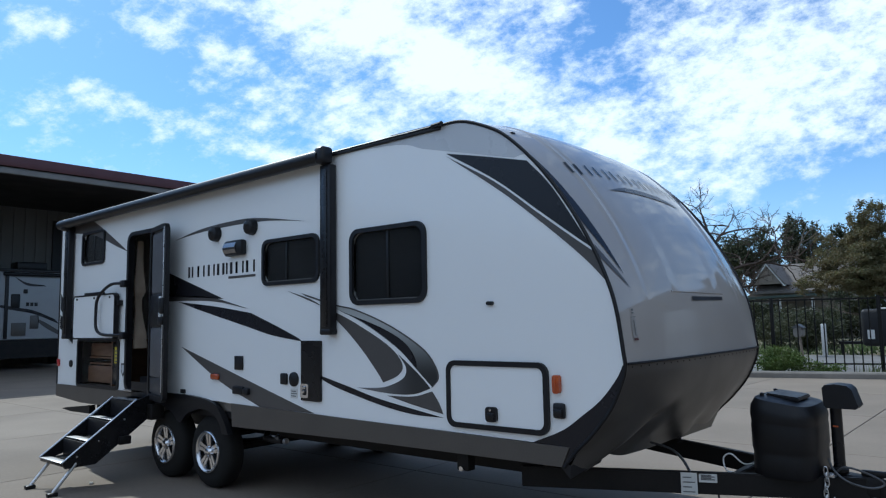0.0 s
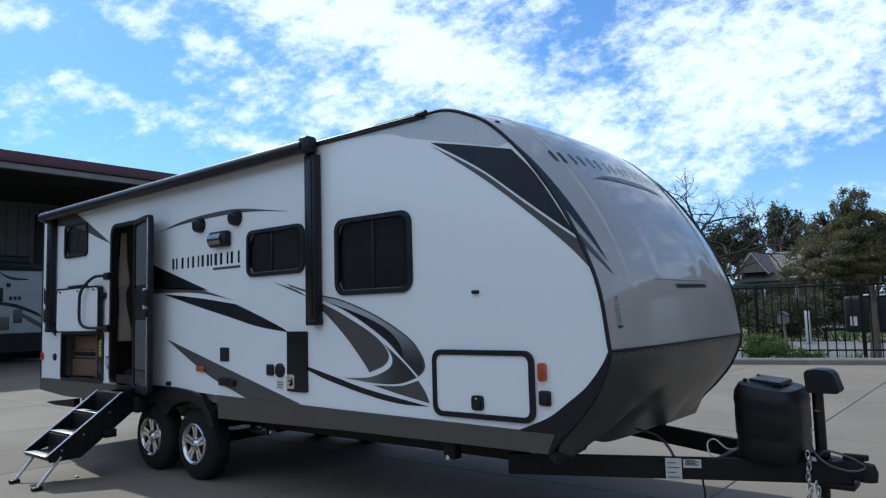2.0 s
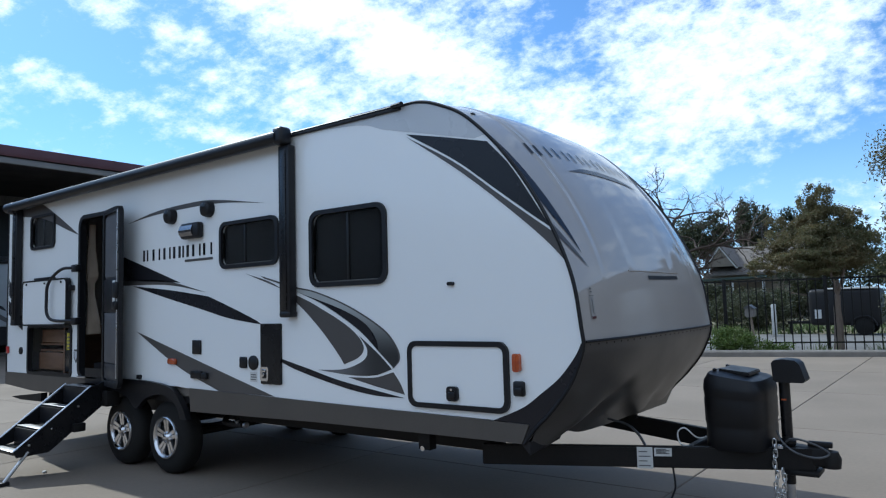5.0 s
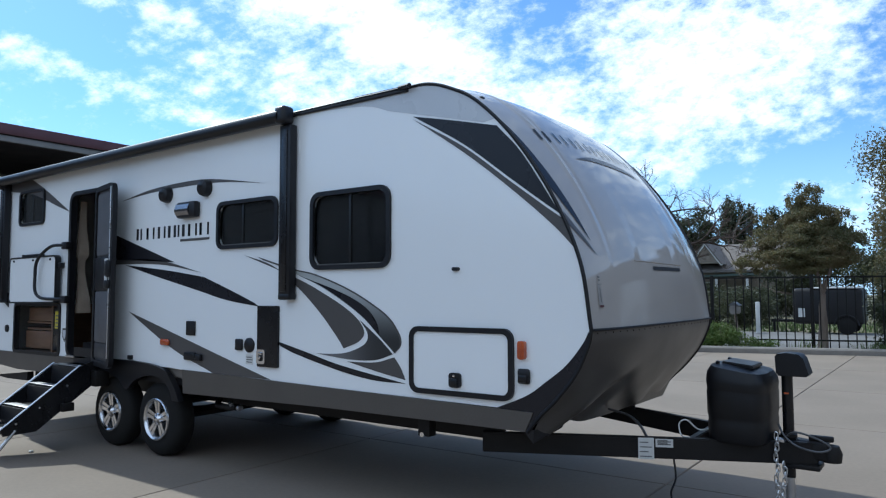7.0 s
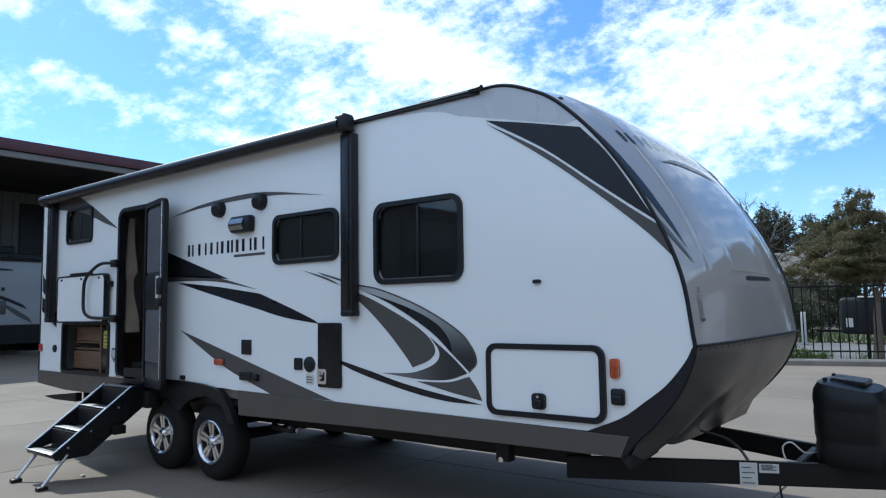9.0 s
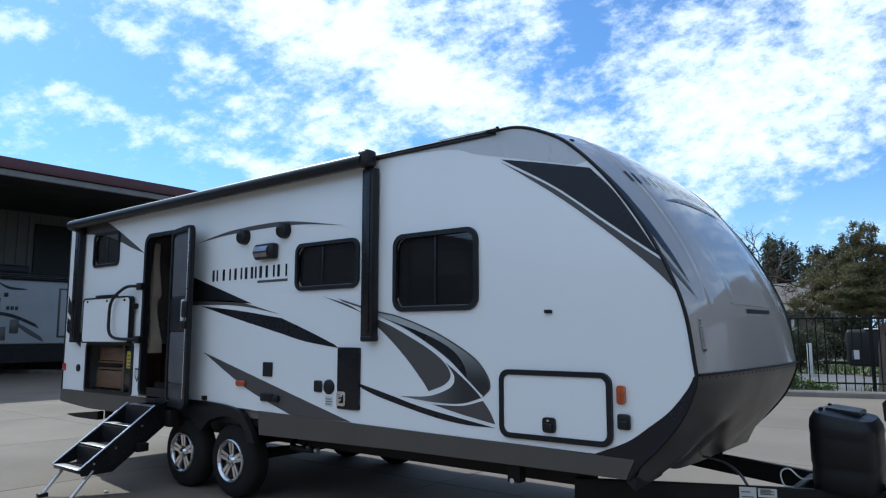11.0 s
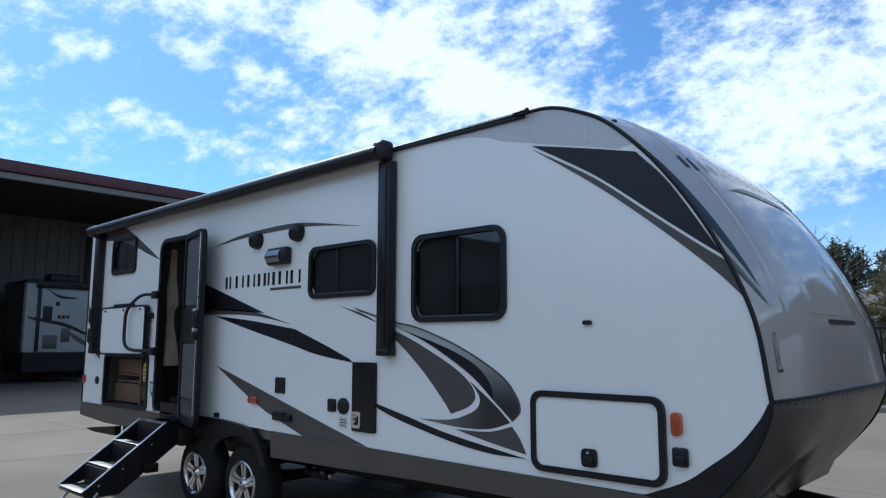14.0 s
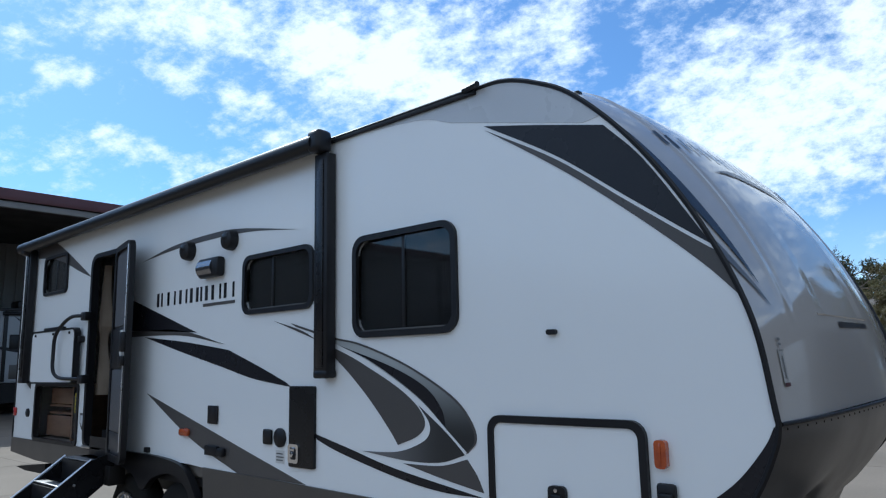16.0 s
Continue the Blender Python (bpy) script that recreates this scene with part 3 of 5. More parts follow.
# wheels
def wheel(x, y0, dirn):
    """Tyre and alloy wheel; dirn is the way its face looks along y."""
    r, w = 0.345, 0.205
    c = (x, y0, r)
    prof = [(0.185, 0.02), (0.20, 0.0), (0.24, -0.004), (0.29, 0.004), (0.325, 0.025), (0.342, 0.05), (0.345, 0.08), (0.345, w - 0.06), (0.335, w - 0.03), (0.29, w), (0.19, w)]
    tyre = part("tyre", lathe([(a, -dirn * b) for a, b in prof], c, seg=48), "tyre", None, "black rubber trailer tyre")
    rim = part("rim", lathe([(a, -dirn * b) for a, b in ((0.200, -0.002), (0.196, -0.014), (0.186, -0.018), (0.174, -0.012), (0.166, 0.0), (0.163, 0.03), (0.165, 0.14), (0.03, 0.14))], c, seg=40), "alloy", None, "machined alloy wheel")
    back = part("pocket", lathe([(0.166, -dirn * 0.075), (0.0, -dirn * 0.075)], c, seg=32), "alloy_dark", rim, "dark wheel pocket")
    for k in range(5):
        for off in (-1, 1):
            a = radians(k * 72 + 90 + off * 19)
            b = radians(k * 72 + 90 + off * 8.5)
            ca, sa = math.cos(a), math.sin(a)
            cb, sb = math.cos(b), math.sin(b)
            ring0, ring1 = [], []
            for wv, yy in ((-0.0145, 0.0), (0.0145, 0.0), (0.018, 0.05), (-0.018, 0.05)):
                ring0.append((c[0] + 0.045 * ca - wv * sa, c[1] - dirn * (yy + 0.012), c[2] + 0.045 * sa + wv * ca))
                ring1.append((c[0] + 0.178 * cb - wv * 1.25 * sb, c[1] - dirn * (yy - 0.002), c[2] + 0.178 * sb + wv * 1.25 * cb))
            part("spoke", ring_loft([ring0, ring1]), "alloy", rim)
    part("hub_cap", lathe([(a, -dirn * b) for a, b in ((0.058, 0.03), (0.054, 0.008), (0.040, 0.0), (0.034, -0.016), (0.02, -0.022), (0.0, -0.023))], c, seg=24), "chrome", rim)
    for k in range(5):
        a = radians(k * 72 + 54)
        part("lug_nut", lathe([(0.009, -dirn * 0.03), (0.009, dirn * 0.004), (0.0, dirn * 0.006)], (c[0] + 0.05 * math.cos(a), c[1], c[2] + 0.05 * math.sin(a)), seg=6), "chrome", rim)
    return tyre, rim


for x in (-3.44, -4.25):
    for y0, d in ((0.035, -1), (W - 0.035, 1)):
        hubp = bmesh.new()
        lathe([(0.05, d * -0.10), (0.05, d * -0.20)], (x, y0, 0.345), seg=16, bm=hubp, cap=True)
        wh = part("wheel", hubp, "frame_black", trailer, "black trailer tyre on a machined alloy wheel")
        for o in wheel(x, y0, d):
            o.parent = wh
    part("axle", rod([(x, 0.25, 0.345), (x, W - 0.25, 0.345)], 0.038, 10), "frame_black", trailer)

# chassis rails, springs, pipes beneath
for y in (0.42, W - 0.42):
    part("chassis_rail", box(-6.6, 0.1, y - 0.03, y + 0.03, 0.50, 0.66, 0.004), "frame_black", trailer)
    part("leaf_spring", rod(curve([(-4.75, y, 0.47), (-4.25, y, 0.40), (-3.86, y, 0.47), (-3.47, y, 0.40), (-2.98, y, 0.47)], 5), 0.022, 6), "frame_black", trailer)
part("drain_pipe", rod(curve([(-2.9, 0.35, 0.56), (-2.75, 0.2, 0.52), (-2.5, 0.12, 0.53), (-2.36, 0.10, 0.54)], 5), 0.026, 10), "frame_black", trailer)
part("drain_valve", rod([(-2.42, 0.12, 0.53), (-2.42, 0.08, 0.58)], 0.022, 8), "steel", trailer)
part("drain_cap", lathe([(0.022, 0.0), (0.026, 0.02), (0.026, 0.035), (0.0, 0.038)], (-2.34, 0.10, 0.54), "x", 14), "steel", trailer)
for x, y in ((-0.363, 0.15), (-6.1, 0.2)):
    jk = part("stabiliser_jack", box(x - 0.05, x + 0.05, y - 0.035, y + 0.045, 0.52, 0.67, 0.006), "frame_black", trailer)
    part("jack_screw", rod([(x, y - 0.055, 0.535), (x, y + 0.02, 0.535)], 0.018, 8), "chrome", jk)
part("stabiliser_arm", slab([(-6.82, 0.545), (-6.55, 0.525), (-6.02, 0.53), (-6.02, 0.63), (-6.3, 0.60), (-6.7, 0.562)], 0.02, 0.09), "frame_black", trailer)

# windows
def window(name, x0, x1, z0, z1, r, split, w):
    fr = part("window", band(rounded(x0, x1, z0, z1, r), rounded(x0 + w, x1 - w, z0 + w, z1 - w, r - w * 0.6), -0.022, 0.03), "black", trailer, "black-framed tinted " + name + " window")
    xm = x0 + (x1 - x0) * split
    hw = 0.011
    pane_l = part("pane", box(x0 + w - 0.004, xm - hw, 0.014, 0.02, z0 + w - 0.004, z1 - w + 0.004), "glass", fr, "dark tinted glass")
    pane_l.visible_shadow = False
    pane_r = part("pane", box(xm + hw, x1 - w + 0.004, 0.004, 0.01, z0 + w - 0.004, z1 - w + 0.004), "glass", fr, "dark tinted glass")
    pane_r.visible_shadow = False
    part("mullion", box(xm - hw, xm + hw, 0.002, 0.022, z0 + w, z1 - w, 0.003), "black", fr)
    part("track", box(x0 + w + 0.02, x1 - w - 0.02, -0.010, 0.003, z0 + w, z0 + w + 0.010, 0.003), "skirt", fr)
    part("blind", box(x0 + w - 0.006, x1 - w + 0.006, 0.0235, 0.029, z0 + w - 0.006, z1 - w + 0.006), "night_blind", fr, "dim pleated blind behind the glass")
    return fr


for nm, spec in WINS.items():
    window(nm, *spec)

# entrance: frame, dark inside with a curtain, door swung open against the side
x0, x1, z0, z1 = DOOR
part("door_frame", band(rounded(x0 - 0.03, x1 + 0.03, z0 - 0.025, z1 + 0.03, 0.12), rounded(x0 + 0.012, x1 - 0.012, z0 + 0.012, z1 - 0.012, 0.09), -0.018, 0.05), "black", trailer, "black entrance door frame")
part("sill", box(x0, x1, -0.03, 0.09, z0 - 0.012, z0 + 0.012, 0.004), "steel", trailer)
rings = []
for z, wdt in ((2.54, 0.05), (2.38, 0.06), (2.2, 0.10), (2.05, 0.14), (1.96, 0.15), (1.93, 0.13), (1.88, 0.08), (1.75, 0.07), (1.62, 0.10), (1.48, 0.15), (1.33, 0.18), (1.31, 0.17)):
    rings.append([(-5.175 + 0.68 * wdt * k / 32 + 0.02 * math.sin(z * 5.5), 0.16 + 0.3 * wdt * math.sin(k * 1.25 + z) + 0.02 * math.sin(k * 0.5), z) for k in range(33)])
part("curtain", ring_loft(rings, cap=False, closed=False), "curtain", trailer, "beige pleated door curtain")
part("inner_cabinet", box(-5.05, -4.2, 0.75, 0.80, 0.85, 2.7), "inside", trailer)
part("inner_step", box(-5.0, -4.42, 0.12, 0.70, 0.85, 1.0, 0.01), "black", trailer)

HINGE, EDGE = Vector((-4.44, -0.03, 0)), Vector((-3.86, -0.165, 0))
DL = (EDGE - HINGE).length
DT = Matrix.Translation(HINGE) @ Matrix.Rotation(math.atan2(EDGE.y - HINGE.y, EDGE.x - HINGE.x), 4, "Z")


def door_part(name, bm_, material, parent, label=""):
    bmesh.ops.transform(bm_, matrix=DT, verts=bm_.verts)
    return part(name, bm_, material, parent, label)


door = door_part("entry_door", band(rounded(0.0, DL, 0.80, 2.60, 0.09), rounded(0.045, DL - 0.045, 0.86, 2.55, 0.06), -0.045, 0.0), "black", trailer, "black entry door swung open against the side")
door_part("liner", slab(rounded(0.04, DL - 0.04, 0.85, 2.56, 0.07), -0.022, -0.012), "door_inner", door)
door_part("screen", slab(rounded(0.07, DL - 0.12, 1.90, 2.52, 0.03), -0.034, -0.023), "screen", door, "dark window screen in the door")
door_part("kick_panel", box(0.06, DL - 0.11, -0.036, -0.022, 1.04, 1.54, 0.004), "screen", door)
door_part("lock_rail", box(0.05, DL - 0.05, -0.042, -0.02, 1.55, 1.88, 0.005), "black", door)
door_part("toe_panel", box(0.06, DL - 0.10, -0.034, -0.022, 0.88, 1.03, 0.004), "door_inner", door)
door_part("edge_strip", rod([(DL - 0.055, -0.047, 0.90), (DL - 0.055, -0.047, 2.56)], 0.0065, 8), "steel", door, "bright aluminium door edge")
door_part("latch_plate", box(DL - 0.20, DL - 0.115, -0.050, -0.035, 1.60, 1.86, 0.004), "paper", door, "white card on the door latch")
door_part("door_handle", box(DL - 0.10, DL - 0.01, -0.080, -0.03, 1.68, 1.84, 0.016), "black", door)
door_part("lower_latch", box(DL - 0.14, DL - 0.03, -0.075, -0.03, 1.57, 1.65, 0.012), "black", door)
for z in (1.05, 1.7, 2.35):
    part("hinge", rod([(-4.43, -0.03, z - 0.05), (-4.43, -0.03, z + 0.05)], 0.012, 8), "black", trailer)

# folding grab handle
g = part("grab_handle", rod(curve([(-5.10, -0.06, 2.045), (-5.28, -0.10, 2.04), (-5.46, -0.12, 1.96), (-5.56, -0.13, 1.86), (-5.58, -0.13, 1.72), (-5.57, -0.13, 1.56), (-5.50, -0.12, 1.49), (-5.36, -0.10, 1.468), (-5.10, -0.06, 1.465)], 6), 0.017, 10), "black", trailer, "black tubular grab handle")
for z in (2.045, 1.465):
    part("bracket", box(-5.135, -5.03, -0.075, 0.0, z - 0.045, z + 0.035, 0.012), "black", g)

# outside kitchen: open recess with cabinet, its hatch lifted flat against the side
x0, x1, z0, z1 = KIT
part("kitchen_frame", band(rounded(x0 - 0.025, x1 + 0.025, z0 - 0.025, z1 + 0.025, 0.06), rounded(x0 + 0.01, x1 - 0.01, z0 + 0.01, z1 - 0.01, 0.045), -0.014, 0.04), "black", trailer, "black kitchen recess frame")
kit = part("kitchen_cabinet", slab([(x0, z0), (x1, z0), (x1, z1), (x0, z1)], 0.56, 0.58), "wood", trailer, "walnut outside kitchen cabinet in the recess")
part("shelf", box(x0, x0 + 0.68, 0.14, 0.55, z0 + 0.24, z0 + 0.262), "wood", kit)
part("shelf", box(x0, x0 + 0.68, 0.14, 0.55, z0 + 0.315, z0 + 0.337), "wood", kit)
part("divider", box(x0 + 0.66, x0 + 0.70, 0.10, 0.55, z0, z1), "wood", kit)
part("drawer_front", box(x0 + 0.05, x0 + 0.65, 0.10, 0.125, z0 + 0.03, z0 + 0.23, 0.006), "wood", kit)
part("drawer_front", box(x0 + 0.05, x0 + 0.65, 0.13, 0.15, z0 + 0.345, z0 + 0.50, 0.006), "wood", kit)
part("fridge_front", box(x0 + 0.71, x1 - 0.02, 0.09, 0.12, z0 + 0.02, z1 - 0.02, 0.01), "black_gloss", kit, "small black refrigerator door")
yc = part("card", box(x0 + 0.78, x0 + 0.94, 0.082, 0.088, z0 + 0.27, z0 + 0.46), "yellow", kit, "yellow printed energy card")
for k in range(4):
    part("print_bar", box(x0 + 0.80, x0 + 0.92 - 0.02 * (k % 2), 0.078, 0.081, z0 + 0.285 + 0.04 * k, z0 + 0.30 + 0.04 * k), "ink_text", yc)
part("kitchen_floor", box(x0, x1, 0.05, 0.55, z0 - 0.015, z0 + 0.0), "inside", trailer)
hatch_k = part("kitchen_hatch", slab(rounded(-6.33, -5.235, 1.425, 1.935, 0.05), -0.075, -0.03), "white", trailer, "white kitchen hatch lifted flat against the side")
part("hatch_rim", band(rounded(-6.34, -5.225, 1.415, 1.945, 0.055), rounded(-6.322, -5.243, 1.433, 1.927, 0.045), -0.08, -0.024), "black", hatch_k)
part("hinge", box(-6.1, -5.65, -0.05, 0.0, 1.945, 1.975, 0.006), "black", hatch_k)
part("catch", box(-5.225, -5.18, -0.06, 0.0, 1.80, 1.86, 0.01), "black", hatch_k)
for x in (-6.22, -5.75, -5.35):
    part("stud", lathe([(0.013, -0.002), (0.012, -0.012), (0.0, -0.016)], (x, -0.075, 1.90), seg=10), "black", hatch_k)

# awning: roller tube along the roof edge on two folded arms
awn = part("awning", rod([(-6.72, -0.11, 2.865), (-1.60, -0.11, 2.905)], 0.057, 18), "black", trailer, "rolled black awning on two folded arms")
for xa in (-6.575, -1.58):
    za = 1.445 if xa < -3 else 1.485
    arm = part("arm", box(xa - 0.062, xa + 0.062, -0.085, -0.012, za, 2.84, 0.008), "black", awn, "folded black awning arm")
    part("arm_rib", box(xa - 0.03, xa + 0.03, -0.093, -0.084, za + 0.04, 2.80, 0.004), "black_gloss", arm)
    part("arm_foot", box(xa - 0.064, xa + 0.064, -0.089, -0.004, za - 0.025, za + 0.025, 0.014), "black", arm)
    part("end_cap", box(xa - 0.066, xa + 0.058, -0.155, -0.03, 2.84 if xa > -3 else 2.78, 2.985 if xa > -3 else 2.925, 0.035, seg=3), "black", awn)
part("awning_fabric", slab([(-6.70, 2.895), (-1.66, 2.935), (-1.66, 2.928), (-6.70, 2.888)], -0.10, -0.004), "black", awn, "black awning fabric")
part("awning_rail", box(-6.9, -0.40, -0.022, 0.0, 2.918, 2.938, 0.004), "black", trailer)
part("gutter_spout", rod([(-0.47, -0.02, 2.955), (-0.34, -0.07, 2.94)], 0.016, 8), "black", trailer)
part("vent_cover", box(-0.95, -0.42, 0.03, 0.3, 2.952, 2.985, 0.008), "black", trailer)
part("clearance_lamp", box(0.10, 0.14, 0.11, 0.15, 2.775, 2.825, 0.008), "black", trailer)

# ---- graphics on the side ----
def decal(shape, ink, label="", lift=0.003):
    return part("graphic", slab(shape, -lift, 0.002), ink, trailer, label)


upper_grey = outline([(-1.50, 2.93), (-0.833, 2.885), (-0.588, 2.812)], [(-0.588, 2.812), (-0.1, 2.69), (0.32, 2.585)], sub=4) + [p for p in reversed([q for q in NOSE if q[1] > 2.60])] + [(-0.45, 2.946)]
decal(upper_grey, "ink_pale", "pale grey vinyl along the roof curve", 0.0025)
decal(outline([(-0.358, 2.735), (-0.05, 2.665), (0.318, 2.575)], [(0.318, 2.575), (0.502, 2.37), (0.757, 1.975)], [(0.757, 1.975), (0.628, 2.067), (0.392, 2.242), (0.059, 2.489), (-0.358, 2.735)]), "ink_dark", "dark wedge graphic")
decal(outline([(-0.36, 2.716), (0.059, 2.472), (0.391, 2.224), (0.627, 2.05), (0.775, 1.945)], [(0.775, 1.945), (0.832, 1.84), (0.866, 1.745)], [(0.866, 1.745), (0.719, 1.9), (0.492, 2.098), (0.209, 2.324), (-0.022, 2.491), (-0.36, 2.716)]), "ink_grey", "grey sweep under the wedge")
chin_edge = [p for p in CHIN if p[1] < 1.31]
decal(chin_edge + outline([(0.53, 0.785), (0.303, 0.793)], [(0.303, 0.793), (0.514, 0.882), (0.649, 0.976), (0.779, 1.078), (0.885, 1.205), (0.930, 1.29)]), "ink_dark", "dark lower corner graphic", 0.004)
decal(outline([(-6.62, 2.86), (-6.02, 2.86)], [(-6.02, 2.86), (-5.74, 2.735), (-5.40, 2.565), (-5.12, 2.42)], [(-5.12, 2.415), (-5.42, 2.505), (-5.70, 2.60), (-6.05, 2.69), (-6.62, 2.765)]), "ink_grey", "grey sweep by the bunk window")
decal(outline([(-4.077, 2.44), (-3.555, 2.514), (-2.955, 2.537), (-2.565, 2.517), (-1.921, 2.42)], [(-1.921, 2.42), (-2.417, 2.476), (-2.874, 2.493), (-3.554, 2.482), (-4.077, 2.44)]), "ink_grey", "grey arc above the letters")
decal(outline([(-4.38, 2.17), (-4.116, 2.093), (-3.148, 1.802)], [(-3.148, 1.802), (-3.6, 1.83), (-4.38, 1.87)]), "ink_dark", "dark tapering stripe")
decal(outline([(-4.38, 1.86), (-3.449, 1.834), (-2.746, 1.70)], [(-2.746, 1.70), (-3.4, 1.79), (-4.38, 1.815)]), "ink_grey", "grey tapering stripe")
decal(outline([(-3.98, 1.80), (-3.3, 1.735), (-2.707, 1.66)], [(-2.707, 1.66), (-2.3, 1.53), (-1.967, 1.415)], [(-1.967, 1.405), (-2.4, 1.46), (-2.782, 1.541), (-3.4, 1.67), (-3.98, 1.80)]), "ink_dark", "long dark stripe")
decal(outline([(-3.90, 1.345), (-3.178, 1.163), (-2.45, 0.98), (-1.81, 0.822)], [(-1.81, 0.822), (-2.549, 0.827)], [(-2.549, 0.827), (-3.175, 1.02), (-3.90, 1.345)]), "ink_grey", "grey wedge above the skirt")
decal(outline([(-6.9, 2.00), (-6.72, 1.80)], [(-6.72, 1.80), (-6.72, 1.66)], [(-6.72, 1.66), (-6.9, 1.80)], [(-6.9, 1.80), (-6.9, 2.0)]), "ink_dark", "dark rear stripe")
decal(outline([(-6.9, 1.73), (-6.50, 1.52)], [(-6.50, 1.52), (-6.50, 1.36)], [(-6.50, 1.36), (-6.9, 1.56)], [(-6.9, 1.56), (-6.9, 1.73)]), "ink_dark", "dark rear stripe")
# the large hook behind the bedroom window
decal(outline([(-2.169, 1.836), (-1.806, 1.735), (-1.506, 1.557), (-1.259, 1.362), (-1.078, 1.183), (-1.012, 1.104)], [(-1.012, 1.104), (-0.865, 1.158), (-0.811, 1.223), (-0.858, 1.305), (-0.987, 1.396), (-1.211, 1.504), (-1.506, 1.624), (-2.169, 1.836)]), "ink_grey", "grey sickle graphic")
decal(outline([(-1.983, 1.812), (-1.559, 1.705), (-1.305, 1.655), (-0.941, 1.532), (-0.622, 1.371), (-0.497, 1.249), (-0.466, 1.155), (-0.524, 1.09)], [(-0.524, 1.09), (-0.666, 1.206), (-0.861, 1.358), (-1.211, 1.541), (-1.559, 1.672), (-1.983, 1.812)]), "ink_fade", "airbrushed hook graphic")
decal(outline([(-1.50, 1.652), (-1.211, 1.548), (-0.861, 1.365), (-0.666, 1.213)], [(-0.666, 1.213), (-0.69, 1.30), (-0.80, 1.41), (-1.05, 1.52), (-1.50, 1.652)]), "ink_dark", "dark inner sweep", 0.0045)
decal(outline([(-0.853, 1.315), (-0.672, 1.190), (-0.545, 1.085)], [(-0.545, 1.081), (-0.709, 1.034), (-0.951, 1.027), (-1.295, 1.055)], [(-1.295, 1.055), (-1.05, 1.065), (-0.908, 1.097), (-0.796, 1.152), (-0.778, 1.224), (-0.853, 1.315)]), "ink_fade_low", "dark crescent graphic")
decal(outline([(-0.973, 1.011), (-0.71, 1.018), (-0.529, 1.062)], [(-0.529, 1.062), (-0.47, 0.99), (-0.429, 0.912)], [(-0.429, 0.912), (-0.70, 0.957), (-0.973, 1.011)]), "ink_grey", "grey fin graphic")
decal(outline([(-1.74, 1.132), (-1.406, 1.06), (-1.038, 0.979), (-0.43, 0.888)], [(-0.43, 0.888), (-0.714, 0.892), (-1.038, 0.936), (-1.505, 1.036), (-1.74, 1.108)]), "ink_dark", "long thin dark stripe")
edge = [(-1.983, 1.812), (-1.559, 1.705), (-1.305, 1.655), (-0.941, 1.532), (-0.622, 1.371), (-0.497, 1.249), (-0.466, 1.155), (-0.524, 1.09)]
inner = [(x - 0.006 - 0.006 * i / 7, z - 0.012 + 0.010 * i / 7) for i, (x, z) in enumerate(edge)]
decal(outline(edge, inner[::-1]), "ink_grey", "dark outline of the hook graphic", 0.005)
# maker's marks as plain blocks
for xx, w2 in ((-3.79, 0.09), (-3.62, 0.13), (-3.43, 0.12), (-3.265, 0.035), (-3.175, 0.085), (-3.045, 0.035), (-2.955, 0.13), (-2.785, 0.135)):
    for off, bw in ((0.0, 0.032), (w2 - 0.022, 0.022)) if w2 > 0.05 else ((0.0, 0.035),):
        part("name_block", slab([(xx + off, 2.035), (xx + off + bw, 2.035), (xx + off + bw, 2.145), (xx + off, 2.145)], -0.004, 0.001), "ink_dark", trailer, "dark lettering drawn as plain bars")
part("name_bar", slab([(-3.07, 2.012), (-2.64, 2.012), (-2.64, 1.99), (-3.07, 1.99)], -0.004, 0.001), "ink_grey", trailer)


def on_cap(s, v_, lift=0.004):
    """A place on the nose: s down the curve, v across it."""
    i = min(int(s * (len(NOSE) - 1)), len(NOSE) - 2)
    f = s * (len(NOSE) - 1) - i
    x, z = (NOSE[i][0] * (1 - f) + NOSE[i + 1][0] * f, NOSE[i][1] * (1 - f) + NOSE[i + 1][1] * f)
    a, b = NOSE[max(i - 1, 0)], NOSE[min(i + 2, len(NOSE) - 1)]
    tx, tz = b[0] - a[0], b[1] - a[1]
    ln = math.hypot(tx, tz)
    d = lift + 0.085 * math.sin(math.pi * min(1.0, 0.12 + s * 0.75)) * (1 - abs(2 * v_ - 1) ** 3.0)
    e = min(v_, 1 - v_)
    for pos, wid, dep in GROOVES:
        d += dep * math.exp(-((e - pos) / wid) ** 2) * math.sin(math.pi * min(1, s * 1.15)) ** 0.6
    d -= panel_depth(s, v_)
    return (x - tz / ln * d, 0.012 + v_ * (W - 0.024), z + tx / ln * d)


def cap_patch(name, edge_a, edge_b, ink, label="", n=14, across=5, lift=0.005):
    """A thin sheet laid on the nose between two lines in (s, v)."""
    a, b = curve(edge_a, 6), curve(edge_b, 6)
    pick = lambda c, t: c[min(len(c) - 1, round(t * (len(c) - 1)))]
    rings = []
    for i in range(n + 1):
        pa, pb = pick(a, i / n), pick(b, i / n)
        rings.append([on_cap(pa[0] + (pb[0] - pa[0]) * k / across, pa[1] + (pb[1] - pa[1]) * k / across, lift) for k in range(across + 1)])
    return part(name, ring_loft(rings, cap=False, closed=False), ink, trailer, label)


cap_patch("graphic", [(0.52, 0.004), (0.62, 0.022), (0.73, 0.046), (0.82, 0.071)], [(0.70, 0.004), (0.74, 0.022), (0.78, 0.046), (0.82, 0.071)], "ink_dark", "dark fin on the front cap")
